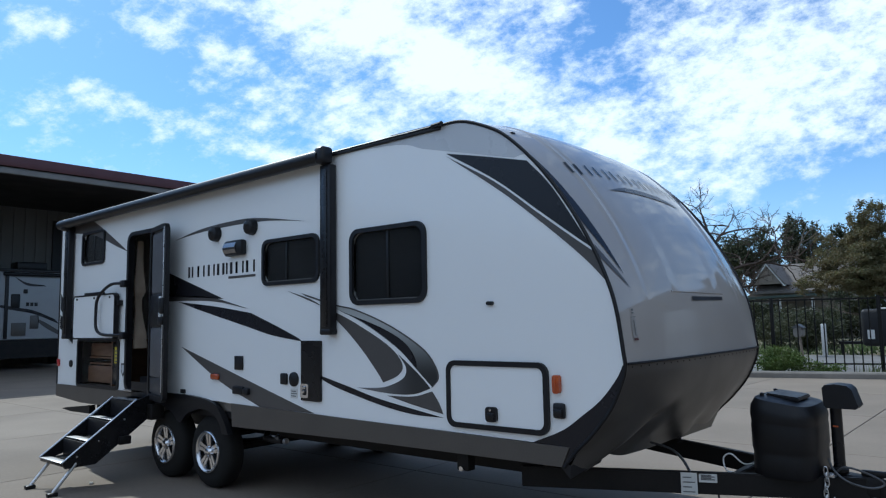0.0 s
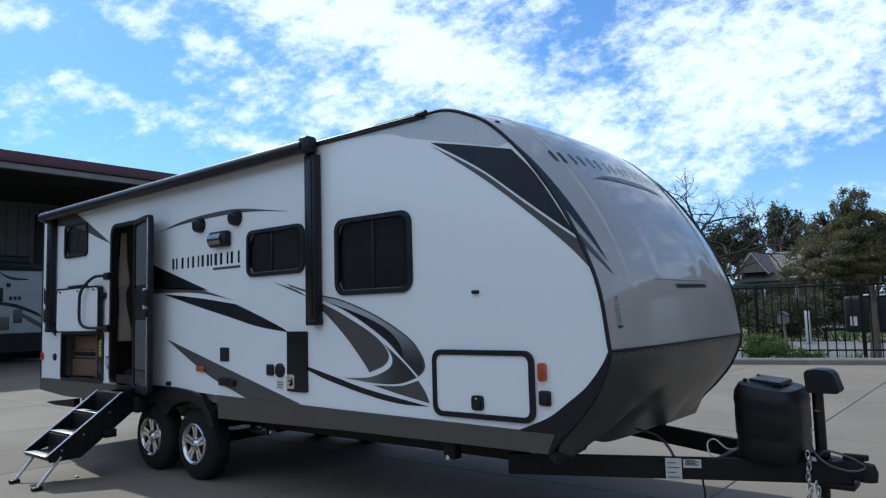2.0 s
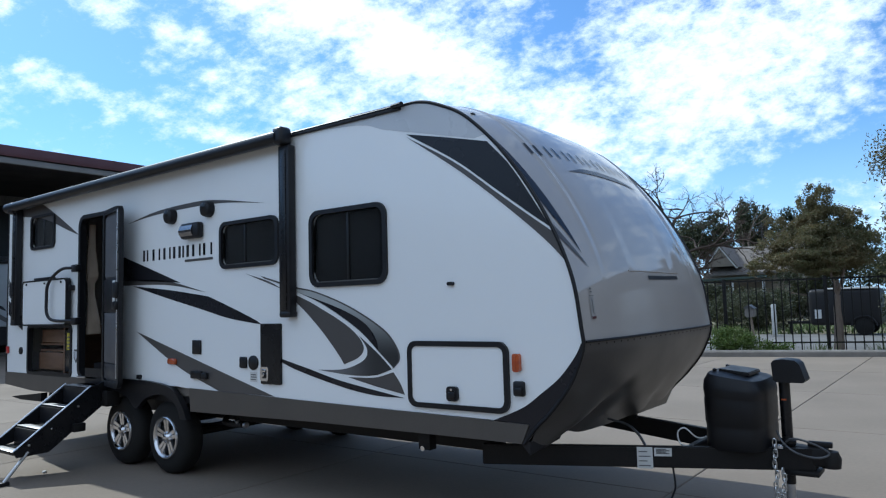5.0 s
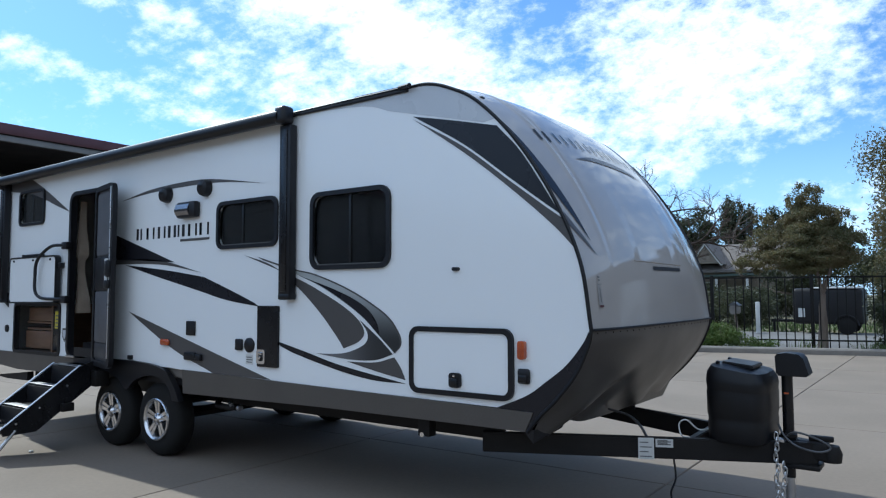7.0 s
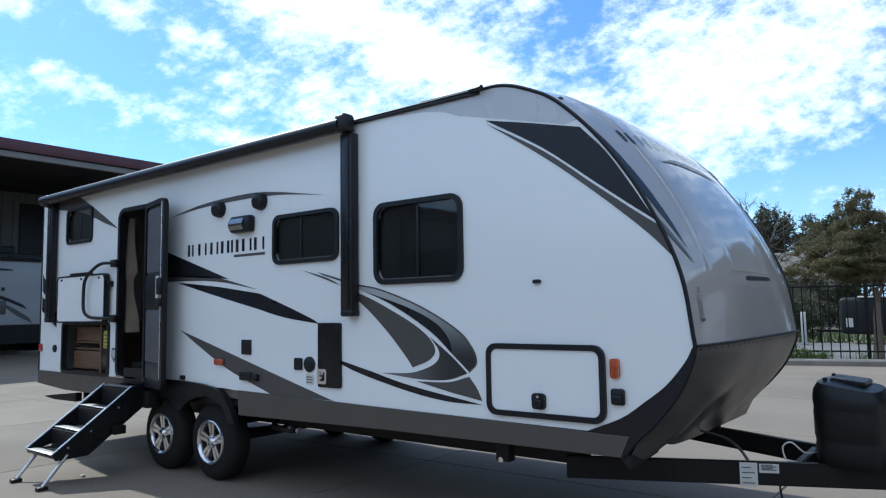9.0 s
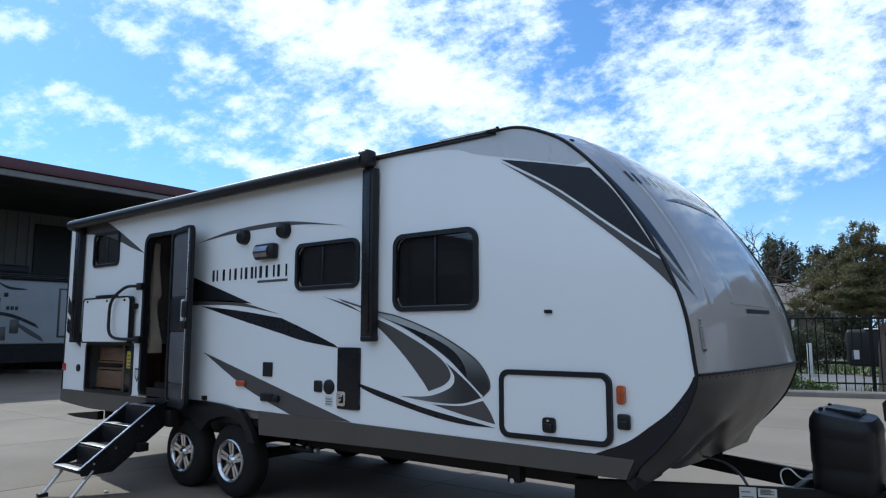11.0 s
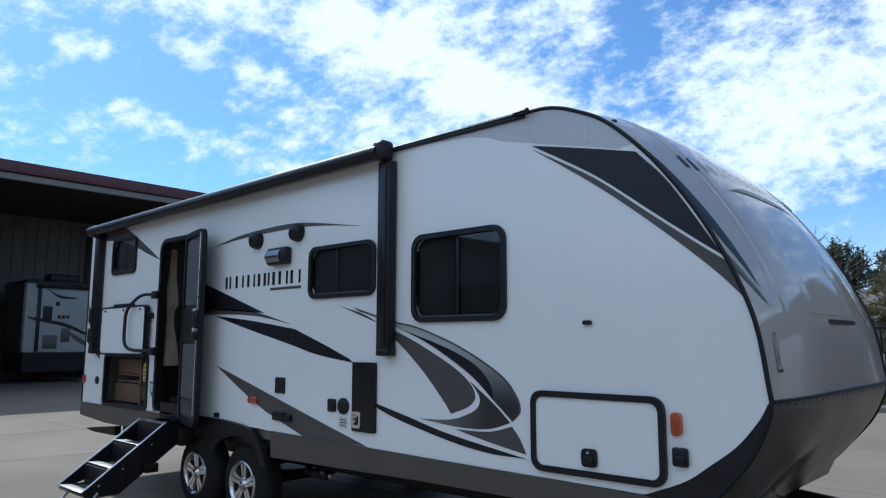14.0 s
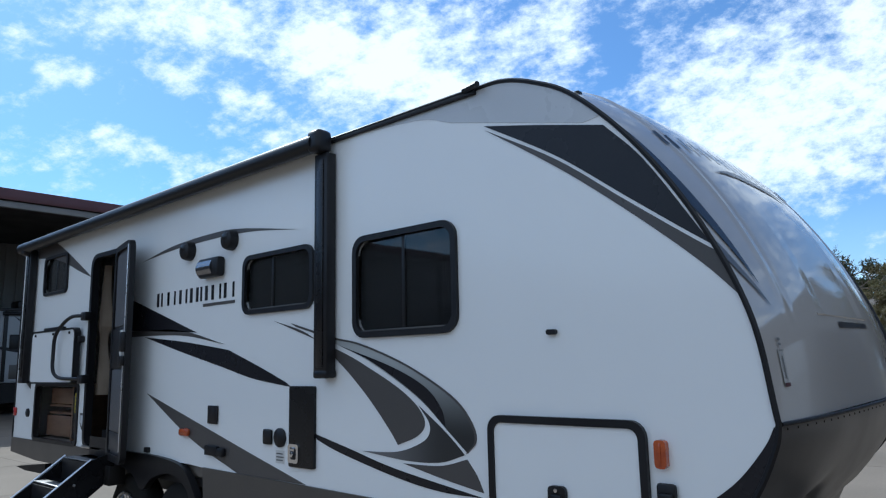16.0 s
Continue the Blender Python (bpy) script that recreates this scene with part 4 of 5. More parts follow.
cap_patch("graphic", [(0.755, 0.004), (0.79, 0.03), (0.825, 0.06), (0.85, 0.08)], [(0.785, 0.004), (0.81, 0.03), (0.835, 0.06), (0.85, 0.08)], "ink_grey", "pale fin on the front cap")
for k in range(8):
    v0 = 0.115 + k * 0.099
    for v1 in (v0, v0 + 0.046):
        cap_patch("name_block", [(0.538, v1), (0.573, v1)], [(0.538, v1 + 0.010), (0.573, v1 + 0.010)], "ink_dark", "dark lettering drawn as plain bars", 6, 3, 0.006)
cap_patch("graphic", [(0.615, 0.24), (0.592, 0.40), (0.592, 0.60), (0.615, 0.76)], [(0.615, 0.24), (0.606, 0.40), (0.606, 0.60), (0.615, 0.76)], "ink_dark", "thin arc under the letters")
part("panel_lip", rod([on_cap(0.856, 0.30 + 0.40 * k / 24, 0.001) for k in range(25)], 0.0065, 6), "grey_paint", trailer, "moulded lip across the front cap")
cap_patch("cap_vent", [(0.866, 0.43), (0.864, 0.68)], [(0.875, 0.43), (0.873, 0.68)], "ink_dark", "dark slot in the front cap", 8, 2)
wl_ = cap_patch("warning_label", [(0.908, 0.048), (0.956, 0.048)], [(0.908, 0.068), (0.956, 0.068)], "label_film", "small pale warning label with a red foot", 6, 3)
for s0, s1, v0, v1, ink in ((0.951, 0.956, 0.048, 0.068, "maroon"), (0.908, 0.909, 0.048, 0.068, "ink_text"), (0.916, 0.946, 0.056, 0.0595, "ink_text"), (0.892, 0.896, 0.053, 0.063, "ink_text"), (0.899, 0.902, 0.053, 0.062, "ink_text")):
    cap_patch("label_print", [(s0, v0), (s1, v0)], [(s0, v1), (s1, v1)], ink, "", 4, 2, 0.0075).parent = wl_

# ---- fittings on the side ----
def fitting(name, x0, x1, z0, z1, depth, mat_, label="", bevel=0.006, y1=0.0):
    return part(name, box(x0, x1, -depth, y1, z0, z1, bevel), mat_, trailer, label)


hx0, hx1, hz0, hz1 = -0.382, 0.43, 0.838, 1.284
ht = part("baggage_hatch", slab(rounded(hx0 + 0.03, hx1 - 0.03, hz0 + 0.03, hz1 - 0.03, 0.045), -0.014, 0.001), "white", trailer, "white baggage hatch in a black frame")
part("hatch_frame", band(rounded(hx0, hx1, hz0, hz1, 0.07), rounded(hx0 + 0.034, hx1 - 0.034, hz0 + 0.034, hz1 - 0.034, 0.045), -0.024, 0.002), "black", ht)
lt = part("hatch_latch", slab(rounded(-0.045, 0.045, 0.895, 0.99, 0.022), -0.034, -0.012), "black", ht)
part("paddle", box(-0.028, 0.028, -0.046, -0.03, 0.905, 0.955, 0.008), "black_gloss", lt)
part("lock", lathe([(0.010, -0.002), (0.009, -0.008), (0.0, -0.009)], (0.0, -0.034, 0.972), seg=10), "chrome", lt)
part("side_latch", slab(rounded(-0.025, 0.025, 1.652, 1.676, 0.01), -0.022, 0.001), "black", trailer, "small black catch")
mk = part("marker_light", slab(rounded(0.466, 0.516, 1.10, 1.212, 0.018), -0.03, 0.001), "amber", trailer, "amber marker light")
part("ridge", box(0.485, 0.495, -0.034, -0.029, 1.115, 1.20, 0.002), "amber", mk)
sk = fitting("power_inlet", 0.462, 0.545, 0.952, 1.045, 0.03, "black", "black hooded inlet", 0.014)
part("flap", box(0.472, 0.535, -0.042, -0.028, 0.962, 1.01, 0.008), "black_gloss", sk)
for xs, zs in ((-3.275, 2.437), (-2.685, 2.447)):
    sp = part("speaker", lathe([(0.076, 0.001), (0.076, -0.03), (0.068, -0.06), (0.05, -0.072), (0.0, -0.074)], (xs, 0, zs), seg=24), "black", trailer, "round black outside speaker")
    part("hood", box(xs - 0.045, xs + 0.045, -0.08, -0.01, zs - 0.015, zs + 0.05, 0.02), "black_gloss", sp)
pl = fitting("porch_light", -3.05, -2.775, 2.195, 2.34, 0.07, "black", "black porch light with a smoked lens", 0.02)
part("lens", ring_loft([[(xl, -0.066 - 0.022 * math.sin(math.pi * k / 8), 2.212 + 0.111 * k / 8) for k in range(9)] for xl in (-3.046, -2.85)]), "smoke", pl, "smoked silver lens")
fp = part("appliance_panel", slab(rounded(-1.962, -1.714, 0.921, 1.412, 0.012), -0.02, 0.001), "black_gloss", trailer, "black water heater panel")
ft = part("chrome_latch", slab(rounded(-1.958, -1.856, 0.945, 1.06, 0.018), -0.03, -0.018), "chrome", fp, "chrome panel latch")
part("recess", slab(rounded(-1.925, -1.879, 0.968, 1.036, 0.010), -0.033, -0.029), "black", ft)
part("knob", lathe([(0.016, -0.001), (0.016, -0.012), (0.0, -0.014)], (-1.905, -0.033, 0.998), seg=12), "chrome", ft)
part("cam", box(-1.93, -1.885, -0.036, -0.0325, 1.018, 1.04, 0.003), "chrome", ft)
part("round_port", lathe([(0.06, 0.001), (0.06, -0.014), (0.048, -0.022), (0.0, -0.024)], (-2.072, 0, 1.088), seg=24), "black", trailer, "round black cable port")
fitting("small_port", -2.25, -2.155, 1.04, 1.135, 0.02, "black", "small black water inlet", 0.012)
lb = fitting("notice", -2.12, -2.03, 0.93, 1.01, 0.003, "paper", "small white notice", 0)
for k in range(3):
    part("print_bar", box(-2.11, -2.045 + 0.01 * (k % 2), -0.005, -0.0032, 0.945 + 0.02 * k, 0.953 + 0.02 * k), "ink_text", lb)
fitting("outlet", -2.94, -2.812, 1.143, 1.27, 0.016, "black", "black outside outlet cover")
fitting("cable_hatch", -2.95, -2.79, 0.925, 0.995, 0.03, "black", "black cable hatch", 0.01)
fitting("cable_hatch", -2.78, -2.70, 0.925, 0.985, 0.04, "black", "black cable hatch", 0.014)
fitting("side_marker", -3.32, -3.19, 1.04, 1.098, 0.035, "amber", "small amber side light", 0.018)
fitting("drain_clip", -3.86, -3.80, 0.885, 0.925, 0.03, "black", "small black clip")
part("side_port", lathe([(0.045, 0.001), (0.043, -0.014), (0.0, -0.018)], (-6.52, 0, 1.115), seg=18), "black", trailer, "round black filler port")
fitting("tail_marker", -6.93, -6.85, 1.075, 1.165, 0.02, "red", "red tail marker", 0.012)
cr = part("crest", slab([(-5.19, 1.15), (-5.10, 1.15), (-5.10, 1.06), (-5.145, 1.0), (-5.19, 1.06)], -0.003, 0.001), "ink_grey", trailer, "small shield sticker")
part("crest_field", slab([(-5.175, 1.13), (-5.115, 1.13), (-5.115, 1.07), (-5.145, 1.03), (-5.175, 1.07)], -0.0045, -0.0028), "ink_pale", cr)

# ---- fold-out entry steps ----
steps = part("entry_steps", box(-4.90, -4.36, -0.12, 0.25, 0.735, 0.80, 0.008), "black_gloss", trailer, "black fold-out entry steps with bright treads")
for xs in (-4.895, -4.365):
    sgn = 1 if xs > -4.6 else -1
    prof = [(-0.10, 0.845), (-0.24, 0.80), (-0.93, 0.285), (-0.90, 0.23), (-0.62, 0.235), (0.02, 0.70)] if sgn > 0 else [(-0.10, 0.80), (-0.24, 0.785), (-0.93, 0.285), (-0.90, 0.25), (-0.72, 0.30), (0.02, 0.72)]
    rings = [[(xs + dx, y, z) for y, z in prof] for dx in (-0.012, 0.012)]
    st = part("stringer", ring_loft(rings), "black_gloss", steps, "black steel stringer")
    part("edge", rod([(xs, -0.22, 0.815), (xs, -0.93, 0.29)], 0.008, 6), "steel", st)
    part("leg", rod([(xs, -0.80, 0.27), (xs, -1.0, 0.03)], 0.017, 8), "steel", steps, "bright telescoping step leg")
    part("foot", box(xs - 0.03, xs + 0.03, -1.05, -0.96, 0.0, 0.035, 0.008), "black", steps)
    for yb, zb in ((-0.35, 0.63), (-0.6, 0.45), (-0.8, 0.33)):
        part("bolt", lathe([(0.011, 0.0), (0.010, sgn * 0.012), (0.0, sgn * 0.014)], (xs + sgn * 0.012, yb, zb), "x", 8), "steel", st)
for y, z in ((-0.24, 0.80), (-0.46, 0.63), (-0.69, 0.455), (-0.925, 0.283)):
    tr = part("tread", box(-4.885, -4.375, y, y + 0.23, z - 0.03, z, 0.005), "black_gloss", steps, "black tread with a bright ribbed nose")
    part("nose", box(-4.882, -4.378, y - 0.008, y + 0.085, z + 0.001, z + 0.007, 0.002), "tread_metal", tr)
    part("riser", box(-4.88, -4.38, y + 0.21, y + 0.225, z - 0.02, z + 0.16), "black", tr)
part("pivot_bracket", box(-4.34, -4.29, -0.42, -0.30, 0.39, 0.47, 0.01), "frame_black", steps)
part("pivot_bracket", box(-4.35, -4.25, -0.12, 0.02, 0.60, 0.76, 0.01), "frame_black", steps)

# ---- drawbar, jack, gas bottle cover ----
YC = W / 2
def beam(p, q, w, z0, z1, name="drawbar_beam"):
    p, q = Vector((*p, 0)), Vector((*q, 0))
    d = (q - p).normalized()
    n = Vector((-d.y, d.x, 0)) * (w / 2)
    rings = [[Vector((c.x, c.y, z)) for c, z in ((e + n, z0), (e - n, z0), (e - n, z1), (e + n, z1))] for e in (p, q)]
    bm_ = ring_loft(rings)
    bmesh.ops.bevel(bm_, geom=bm_.edges[:], offset=0.006, segments=2, affect="EDGES")
    return part(name, bm_, "frame_black", trailer, "black steel drawbar beam")


near = beam((-0.02, 0.34), (1.90, YC - 0.02), 0.055, 0.425, 0.56)
beam((-0.02, W - 0.34), (1.90, YC + 0.02), 0.055, 0.425, 0.56)
beam((1.20, 0.88), (1.20, W - 0.88), 0.05, 0.44, 0.55)
dirb = Vector((2.10, YC - 0.28, 0)).normalized()
for k, (s0, s1, z0, z1) in enumerate(((1.225, 1.325, 0.41, 0.57), (1.335, 1.445, 0.49, 0.565))):
    base = Vector((-0.20, 0.26, 0))
    nrm = Vector((dirb.y, -dirb.x, 0)) * 0.031
    q = [base + dirb * s + nrm + Vector((0, 0, z)) for s, z in ((s0, z0 + 0.01), (s1, z0 + 0.01), (s1, z1 - 0.012), (s0, z1 - 0.012))]
    bm = ring_loft([q, [p_ + nrm * 0.05 for p_ in q]])
    st = part("warning_sticker", bm, "paper", near, "white warning sticker")
    for j in range(4):
        zq = z0 + 0.025 + j * (z1 - z0 - 0.04) / 4
        qq = [base + dirb * s + nrm * 1.07 + Vector((0, 0, z)) for s, z in ((s0 + 0.012, zq), (s1 - 0.015 - 0.02 * (j % 2), zq), (s1 - 0.015 - 0.02 * (j % 2), zq + 0.007), (s0 + 0.012, zq + 0.007))]
        part("print_bar", ring_loft([qq, [p_ + nrm * 0.03 for p_ in qq]]), "ink_text", st)
cp = part("coupler", box(1.78, 1.975, YC - 0.055, YC + 0.055, 0.45, 0.565, 0.02), "frame_black", trailer, "black ball coupler")
part("coupler_nose", lathe([(0.0, -0.06), (0.055, -0.055), (0.062, 0.0), (0.045, 0.045), (0.0, 0.055)], (1.985, YC, 0.50), "z", 18), "frame_black", cp)
part("latch_lever", box(1.86, 2.0, YC - 0.02, YC + 0.02, 0.565, 0.60, 0.008), "frame_black", cp)
part("nose_plate", box(1.72, 1.93, YC - 0.10, YC + 0.10, 0.395, 0.425, 0.004), "frame_black", trailer)

jk = part("tongue_jack", rod([(1.745, YC, 0.32), (1.745, YC, 0.98)], 0.034, 14), "black_gloss", trailer, "black electric tongue jack")
part("head", ring_loft([[(1.695, y, 0.985), (1.69, y, 1.09), (1.705, y, 1.108), (1.76, y, 1.116), (1.83, y, 1.108), (1.855, y, 1.085), (1.885, y, 0.985), (1.87, y, 0.968), (1.71, y, 0.968)] for y in (YC - 0.08, YC + 0.08)]), "cover", jk)
part("collar", lathe([(0.036, 0.0), (0.05, 0.01), (0.05, 0.03), (0.036, 0.04)], (1.745, YC, 0.565), "z", 16), "frame_black", jk)
part("inner_tube", rod([(1.745, YC, 0.03), (1.745, YC, 0.33)], 0.028, 14), "steel", jk, "bright jack leg")
part("foot", lathe([(0.0, 0.0), (0.075, 0.0), (0.075, 0.012), (0.03, 0.035), (0.0, 0.036)], (1.745, YC, 0.0), "z", 18), "steel", jk)
part("decal", box(1.73, 1.76, YC - 0.0375, YC - 0.033, 0.85, 0.86), "amber", jk, "small orange jack label")

def superoval(cx, cy, a, b, z, n=36, e=3.2):
    out = []
    for k in range(n):
        t = 2 * math.pi * k / n
        c, s_ = math.cos(t), math.sin(t)
        out.append((cx + a * math.copysign(abs(c) ** (2 / e), c), cy + b * math.copysign(abs(s_) ** (2 / e), s_), z))
    return out


TX, TY = 1.475, YC


def cover_ring(a, b, z, slope=0.0, e=3.8):
    """One level of the cover; its top falls away towards the jack."""
    return [(x, y, z_ - slope * (x - TX + a) / (2 * a)) for x, y, z_ in superoval(TX, TY, a, b, z, 44, e)]


cover = part("gas_bottle_cover", ring_loft([cover_ring(*q) for q in ((0.180, 0.295, 0.545), (0.188, 0.305, 0.56), (0.190, 0.308, 0.66), (0.187, 0.304, 0.68), (0.188, 0.305, 0.70), (0.193, 0.31, 0.72), (0.194, 0.312, 0.86, 0.02), (0.191, 0.309, 0.878, 0.02), (0.192, 0.310, 0.892, 0.025), (0.196, 0.315, 0.93, 0.03), (0.190, 0.31, 0.985, 0.05), (0.165, 0.28, 1.03, 0.05), (0.10, 0.19, 1.045, 0.045))]), "cover", trailer, "black moulded gas bottle cover on the drawbar")
lid = bmesh.new()
ring_loft([[(TX + dx, TY + dy, 1.03 + dz - 0.12 * (dx + 0.09)) for dx, dy in ((-0.09, -0.17), (0.10, -0.17), (0.10, 0.13), (-0.09, 0.13))] for dz in (0.0, 0.024)], lid)
bmesh.ops.bevel(lid, geom=lid.edges[:], offset=0.006, segments=2, affect="EDGES")
part("lid", lid, "cover", cover)
for y in (-0.17, 0.14):
    part("knob", lathe([(0.012, 0.0), (0.014, 0.026), (0.0, 0.032)], (TX - 0.115, TY + y, 1.025), "z", 10), "black", cover)

# safety chain, link by link
chain = part("safety_chain", box(1.70, 1.74, YC - 0.14, YC - 0.06, 0.56, 0.575), "steel", trailer, "galvanised hanging safety chain")
link_me = None
for k in range(15):
    x, z = 1.70 + 0.006 * math.sin(k * 1.3), 0.60 - k * 0.033
    pts = [(0.011 * math.cos(t), 0.021 * math.sin(t) + (0.006 if math.sin(t) > 0 else -0.006)) for t in (2 * math.pi * j / 10 for j in range(11))]
    tw = k % 2
    bm = rod([(x + (a if not tw else a * 0.3), YC - 0.17 + (a if tw else a * 0.3), z + b) for a, b in pts], 0.0042, 5)
    part("link", bm, "steel", chain)
for k in range(12):
    x, z = 1.735 + 0.01 * math.sin(k * 0.9), 0.42 - k * 0.033
    pts = [(0.011 * math.cos(t), 0.021 * math.sin(t) + (0.006 if math.sin(t) > 0 else -0.006)) for t in (2 * math.pi * j / 10 for j in range(11))]
    tw = k % 2
    part("link", rod([(x + (a if tw else a * 0.3), YC - 0.15 + (a if not tw else a * 0.3), z + b) for a, b in pts], 0.0042, 5), "steel", chain)
part("power_cable", rod(curve([(1.73, YC - 0.10, 0.57), (1.80, YC - 0.14, 0.63), (1.92, YC - 0.12, 0.60), (1.99, YC - 0.08, 0.545), (1.93, YC - 0.12, 0.52), (1.82, YC - 0.15, 0.545), (1.74, YC - 0.13, 0.60), (1.70, YC - 0.08, 0.66)], 8), 0.0065, 8), "wire", trailer, "coiled black power cable")
part("gas_hose", rod(curve([(1.31, YC - 0.1, 0.60), (1.24, YC - 0.22, 0.60), (1.17, YC - 0.25, 0.66), (1.12, YC - 0.25, 0.63), (1.14, YC - 0.27, 0.56), (1.2, YC - 0.28, 0.55)], 7), 0.005, 8), "pale_paint", trailer, "pale looped hose")
part("brake_wire", rod(curve([(0.62, 1.0, 0.68), (0.78, 0.95, 0.66), (0.90, 0.85, 0.62), (0.97, 0.80, 0.55)], 7), 0.009, 6), "wire", trailer)
part("dangling_strap", rod(curve([(1.12, 0.86, 0.43), (1.13, 0.86, 0.30), (1.10, 0.85, 0.20), (1.13, 0.86, 0.08), (1.11, 0.85, 0.012)], 6), 0.007, 6), "black", trailer)

# ---- the other trailer parked in the shed ----
RX = BX - 5.2
rv = thing("parked_trailer", (RX - 1.2, 10.8, 0), "white parked trailer with dark sweeping graphics", "travel trailer")
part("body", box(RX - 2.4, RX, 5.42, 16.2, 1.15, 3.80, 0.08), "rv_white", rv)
part("end_cap", box(RX - 2.38, RX - 0.04, 5.36, 5.46, 1.2, 3.78, 0.04), "graphite", rv, "dark moulded end cap")
part("roof_edge", box(RX - 2.42, RX + 0.03, 5.40, 16.22, 3.75, 3.87, 0.03), "black", rv)
part("awning", rod([(RX + 0.1, 5.75, 3.66), (RX + 0.1, 11.6, 3.66)], 0.07, 10), "black", rv)
part("roof_vent", box(RX - 1.3, RX - 0.5, 6.4, 7.5, 3.87, 4.2, 0.06), "black", rv)
part("skirt", box(RX - 2.3, RX - 0.10, 5.5, 16.1, 0.45, 1.15), "frame_black", rv)
dr_ = part("door", box(RX + 0.001, RX + 0.03, 8.45, 9.15, 1.4, 3.35, 0.02), "graphite", rv, "dark-framed trailer door")
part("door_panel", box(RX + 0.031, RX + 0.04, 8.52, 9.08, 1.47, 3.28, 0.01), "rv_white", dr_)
part("awning_arm", box(RX + 0.001, RX + 0.07, 5.83, 5.95, 1.2, 3.6, 0.01), "black", rv)
part("window", box(RX + 0.001, RX + 0.03, 6.05, 6.36, 2.37, 2.9, 0.03), "black", rv)
part("outlet", box(RX + 0.001, RX + 0.03, 6.47, 6.62, 2.93, 3.09, 0.02), "black", rv)
part("bay_door", box(RX + 0.001, RX + 0.03, 6.74, 7.04, 1.56, 2.08, 0.03), "graphite", rv)
part("bay_door", box(RX + 0.001, RX + 0.02, 6.1, 6.6, 1.3, 1.8, 0.02), "skirt", rv)
for k in range(3):
    part("name_block", box(RX + 0.001, RX + 0.012, 6.58 + 0.15 * k, 6.69 + 0.15 * k, 2.44, 2.58), "ink_dark", rv)


def rv_band(prof, ink):
    return part("graphic", ring_loft([[(RX + dx, y, z) for y, z in prof] for dx in (0.002, 0.008)]), ink, rv)


rv_band(outline([(5.5, 2.50), (5.9, 2.45), (6.29, 2.38), (6.9, 2.26), (7.8, 1.86)], [(7.8, 1.74), (6.91, 2.12), (6.2, 2.27), (5.9, 2.33), (5.5, 2.44)]), "ink_dark")
rv_band(outline([(6.8, 2.05), (7.3, 1.8), (8.0, 1.35)], [(8.0, 1.2), (7.3, 1.6), (6.8, 2.05)]), "ink_grey")
rv_band(outline([(6.1, 3.6), (6.6, 3.34), (7.3, 3.26)], [(7.3, 3.22), (6.6, 3.24), (6.1, 3.6)]), "ink_dark")
for y in (9.6, 10.5):
    part("wheel", lathe([(0.0, 0.0), (0.22, 0.0), (0.24, 0.02), (0.38, 0.02), (0.40, -0.05), (0.38, -0.22), (0.0, -0.22)], (RX - 0.05, y, 0.40), "x", 24), "tyre", rv)

# ---- fence ----
fence = thing("iron_fence", tuple(along(0, 0.85, 0.06)), "black iron picket fence behind the kerb", "fence")
for k in range(-5, 6):
    p = along(0.62 + k * 2.4, 0.85)
    part("post", box(p.x - 0.04, p.x + 0.04, p.y - 0.04, p.y + 0.04, 0.04, 1.99, 0.004), "fence", fence)


def fence_bar(z):
    rings = [[along(s, 0.85 + o, z + h) for o, h in ((-0.018, -0.02), (0.018, -0.02), (0.018, 0.02), (-0.018, 0.02))] for s in (-11.4, 12.7)]
    return part("rail", ring_loft(rings), "fence", fence)


for z in (1.92, 0.30):
    fence_bar(z)
picket = None
for k in range(-57, 63):
    p = along(k * 0.2, 0.85)
    if picket is None:
        picket = part("picket", box(-0.013, 0.013, -0.013, 0.013, 0.05, 1.95), "fence", fence)
        ob = picket
    else:
        ob = new("picket", picket.data)
        ob.parent = fence
    ob.matrix_parent_inverse = fence.matrix_basis.inverted()
    ob.location = (p.x, p.y, 0)


# ---- plants ----
def leaf_mass(blobs, count, size, rng, droop=0.3):
    """Small folded leaves strewn through lumpy volumes; blobs are (x, y, z, rx, ry, rz)."""
    wts = np.array([b[3] * b[4] * b[5] for b in blobs]) ** 0.75
    pick = np.array(blobs, float)[rng.choice(len(blobs), size=count, p=wts / wts.sum())]
    unit = lambda q: q / np.linalg.norm(q, axis=1, keepdims=True)
    d = unit(rng.normal(size=(count, 3)))
    r = rng.random((count, 1)) ** 0.42 * (1 + 0.20 * rng.normal(size=(count, 1)))
    c = pick[:, :3] + d * pick[:, 3:] * r
    a = rng.normal(size=(count, 3))
    a[:, 2] -= droop
    a = unit(a)
    b = unit(np.cross(a, rng.normal(size=(count, 3))))
    n = np.cross(a, b)
    ln, wd = size * (0.7 + 0.7 * rng.random((count, 1))), size * (0.28 + 0.2 * rng.random((count, 1)))
    verts = np.stack([c - a * ln, c + b * wd + n * wd * 0.3, c + a * ln, c - b * wd + n * wd * 0.3], 1).reshape(-1, 3)
    i = np.arange(count)[:, None] * 4
    faces = np.concatenate([i + (0, 1, 2), i + (0, 2, 3)], 1).reshape(-1, 3)
    me = bpy.data.meshes.new("leaves")
    me.from_pydata(verts.tolist(), [], faces.tolist())
    return me


def lumps(centre, radii, n, rng, share=0.45):
    out = []
    for _ in range(n):
        d = rng.normal(size=3)
        d /= np.linalg.norm(d)
        r = 0.35 + 0.5 * rng.random()
        k = share * (0.6 + 0.6 * rng.random())
        out.append((centre[0] + d[0] * radii[0] * r, centre[1] + d[1] * radii[1] * r, centre[2] + d[2] * radii[2] * r, radii[0] * k, radii[1] * k, radii[2] * k * 0.8))
    return out


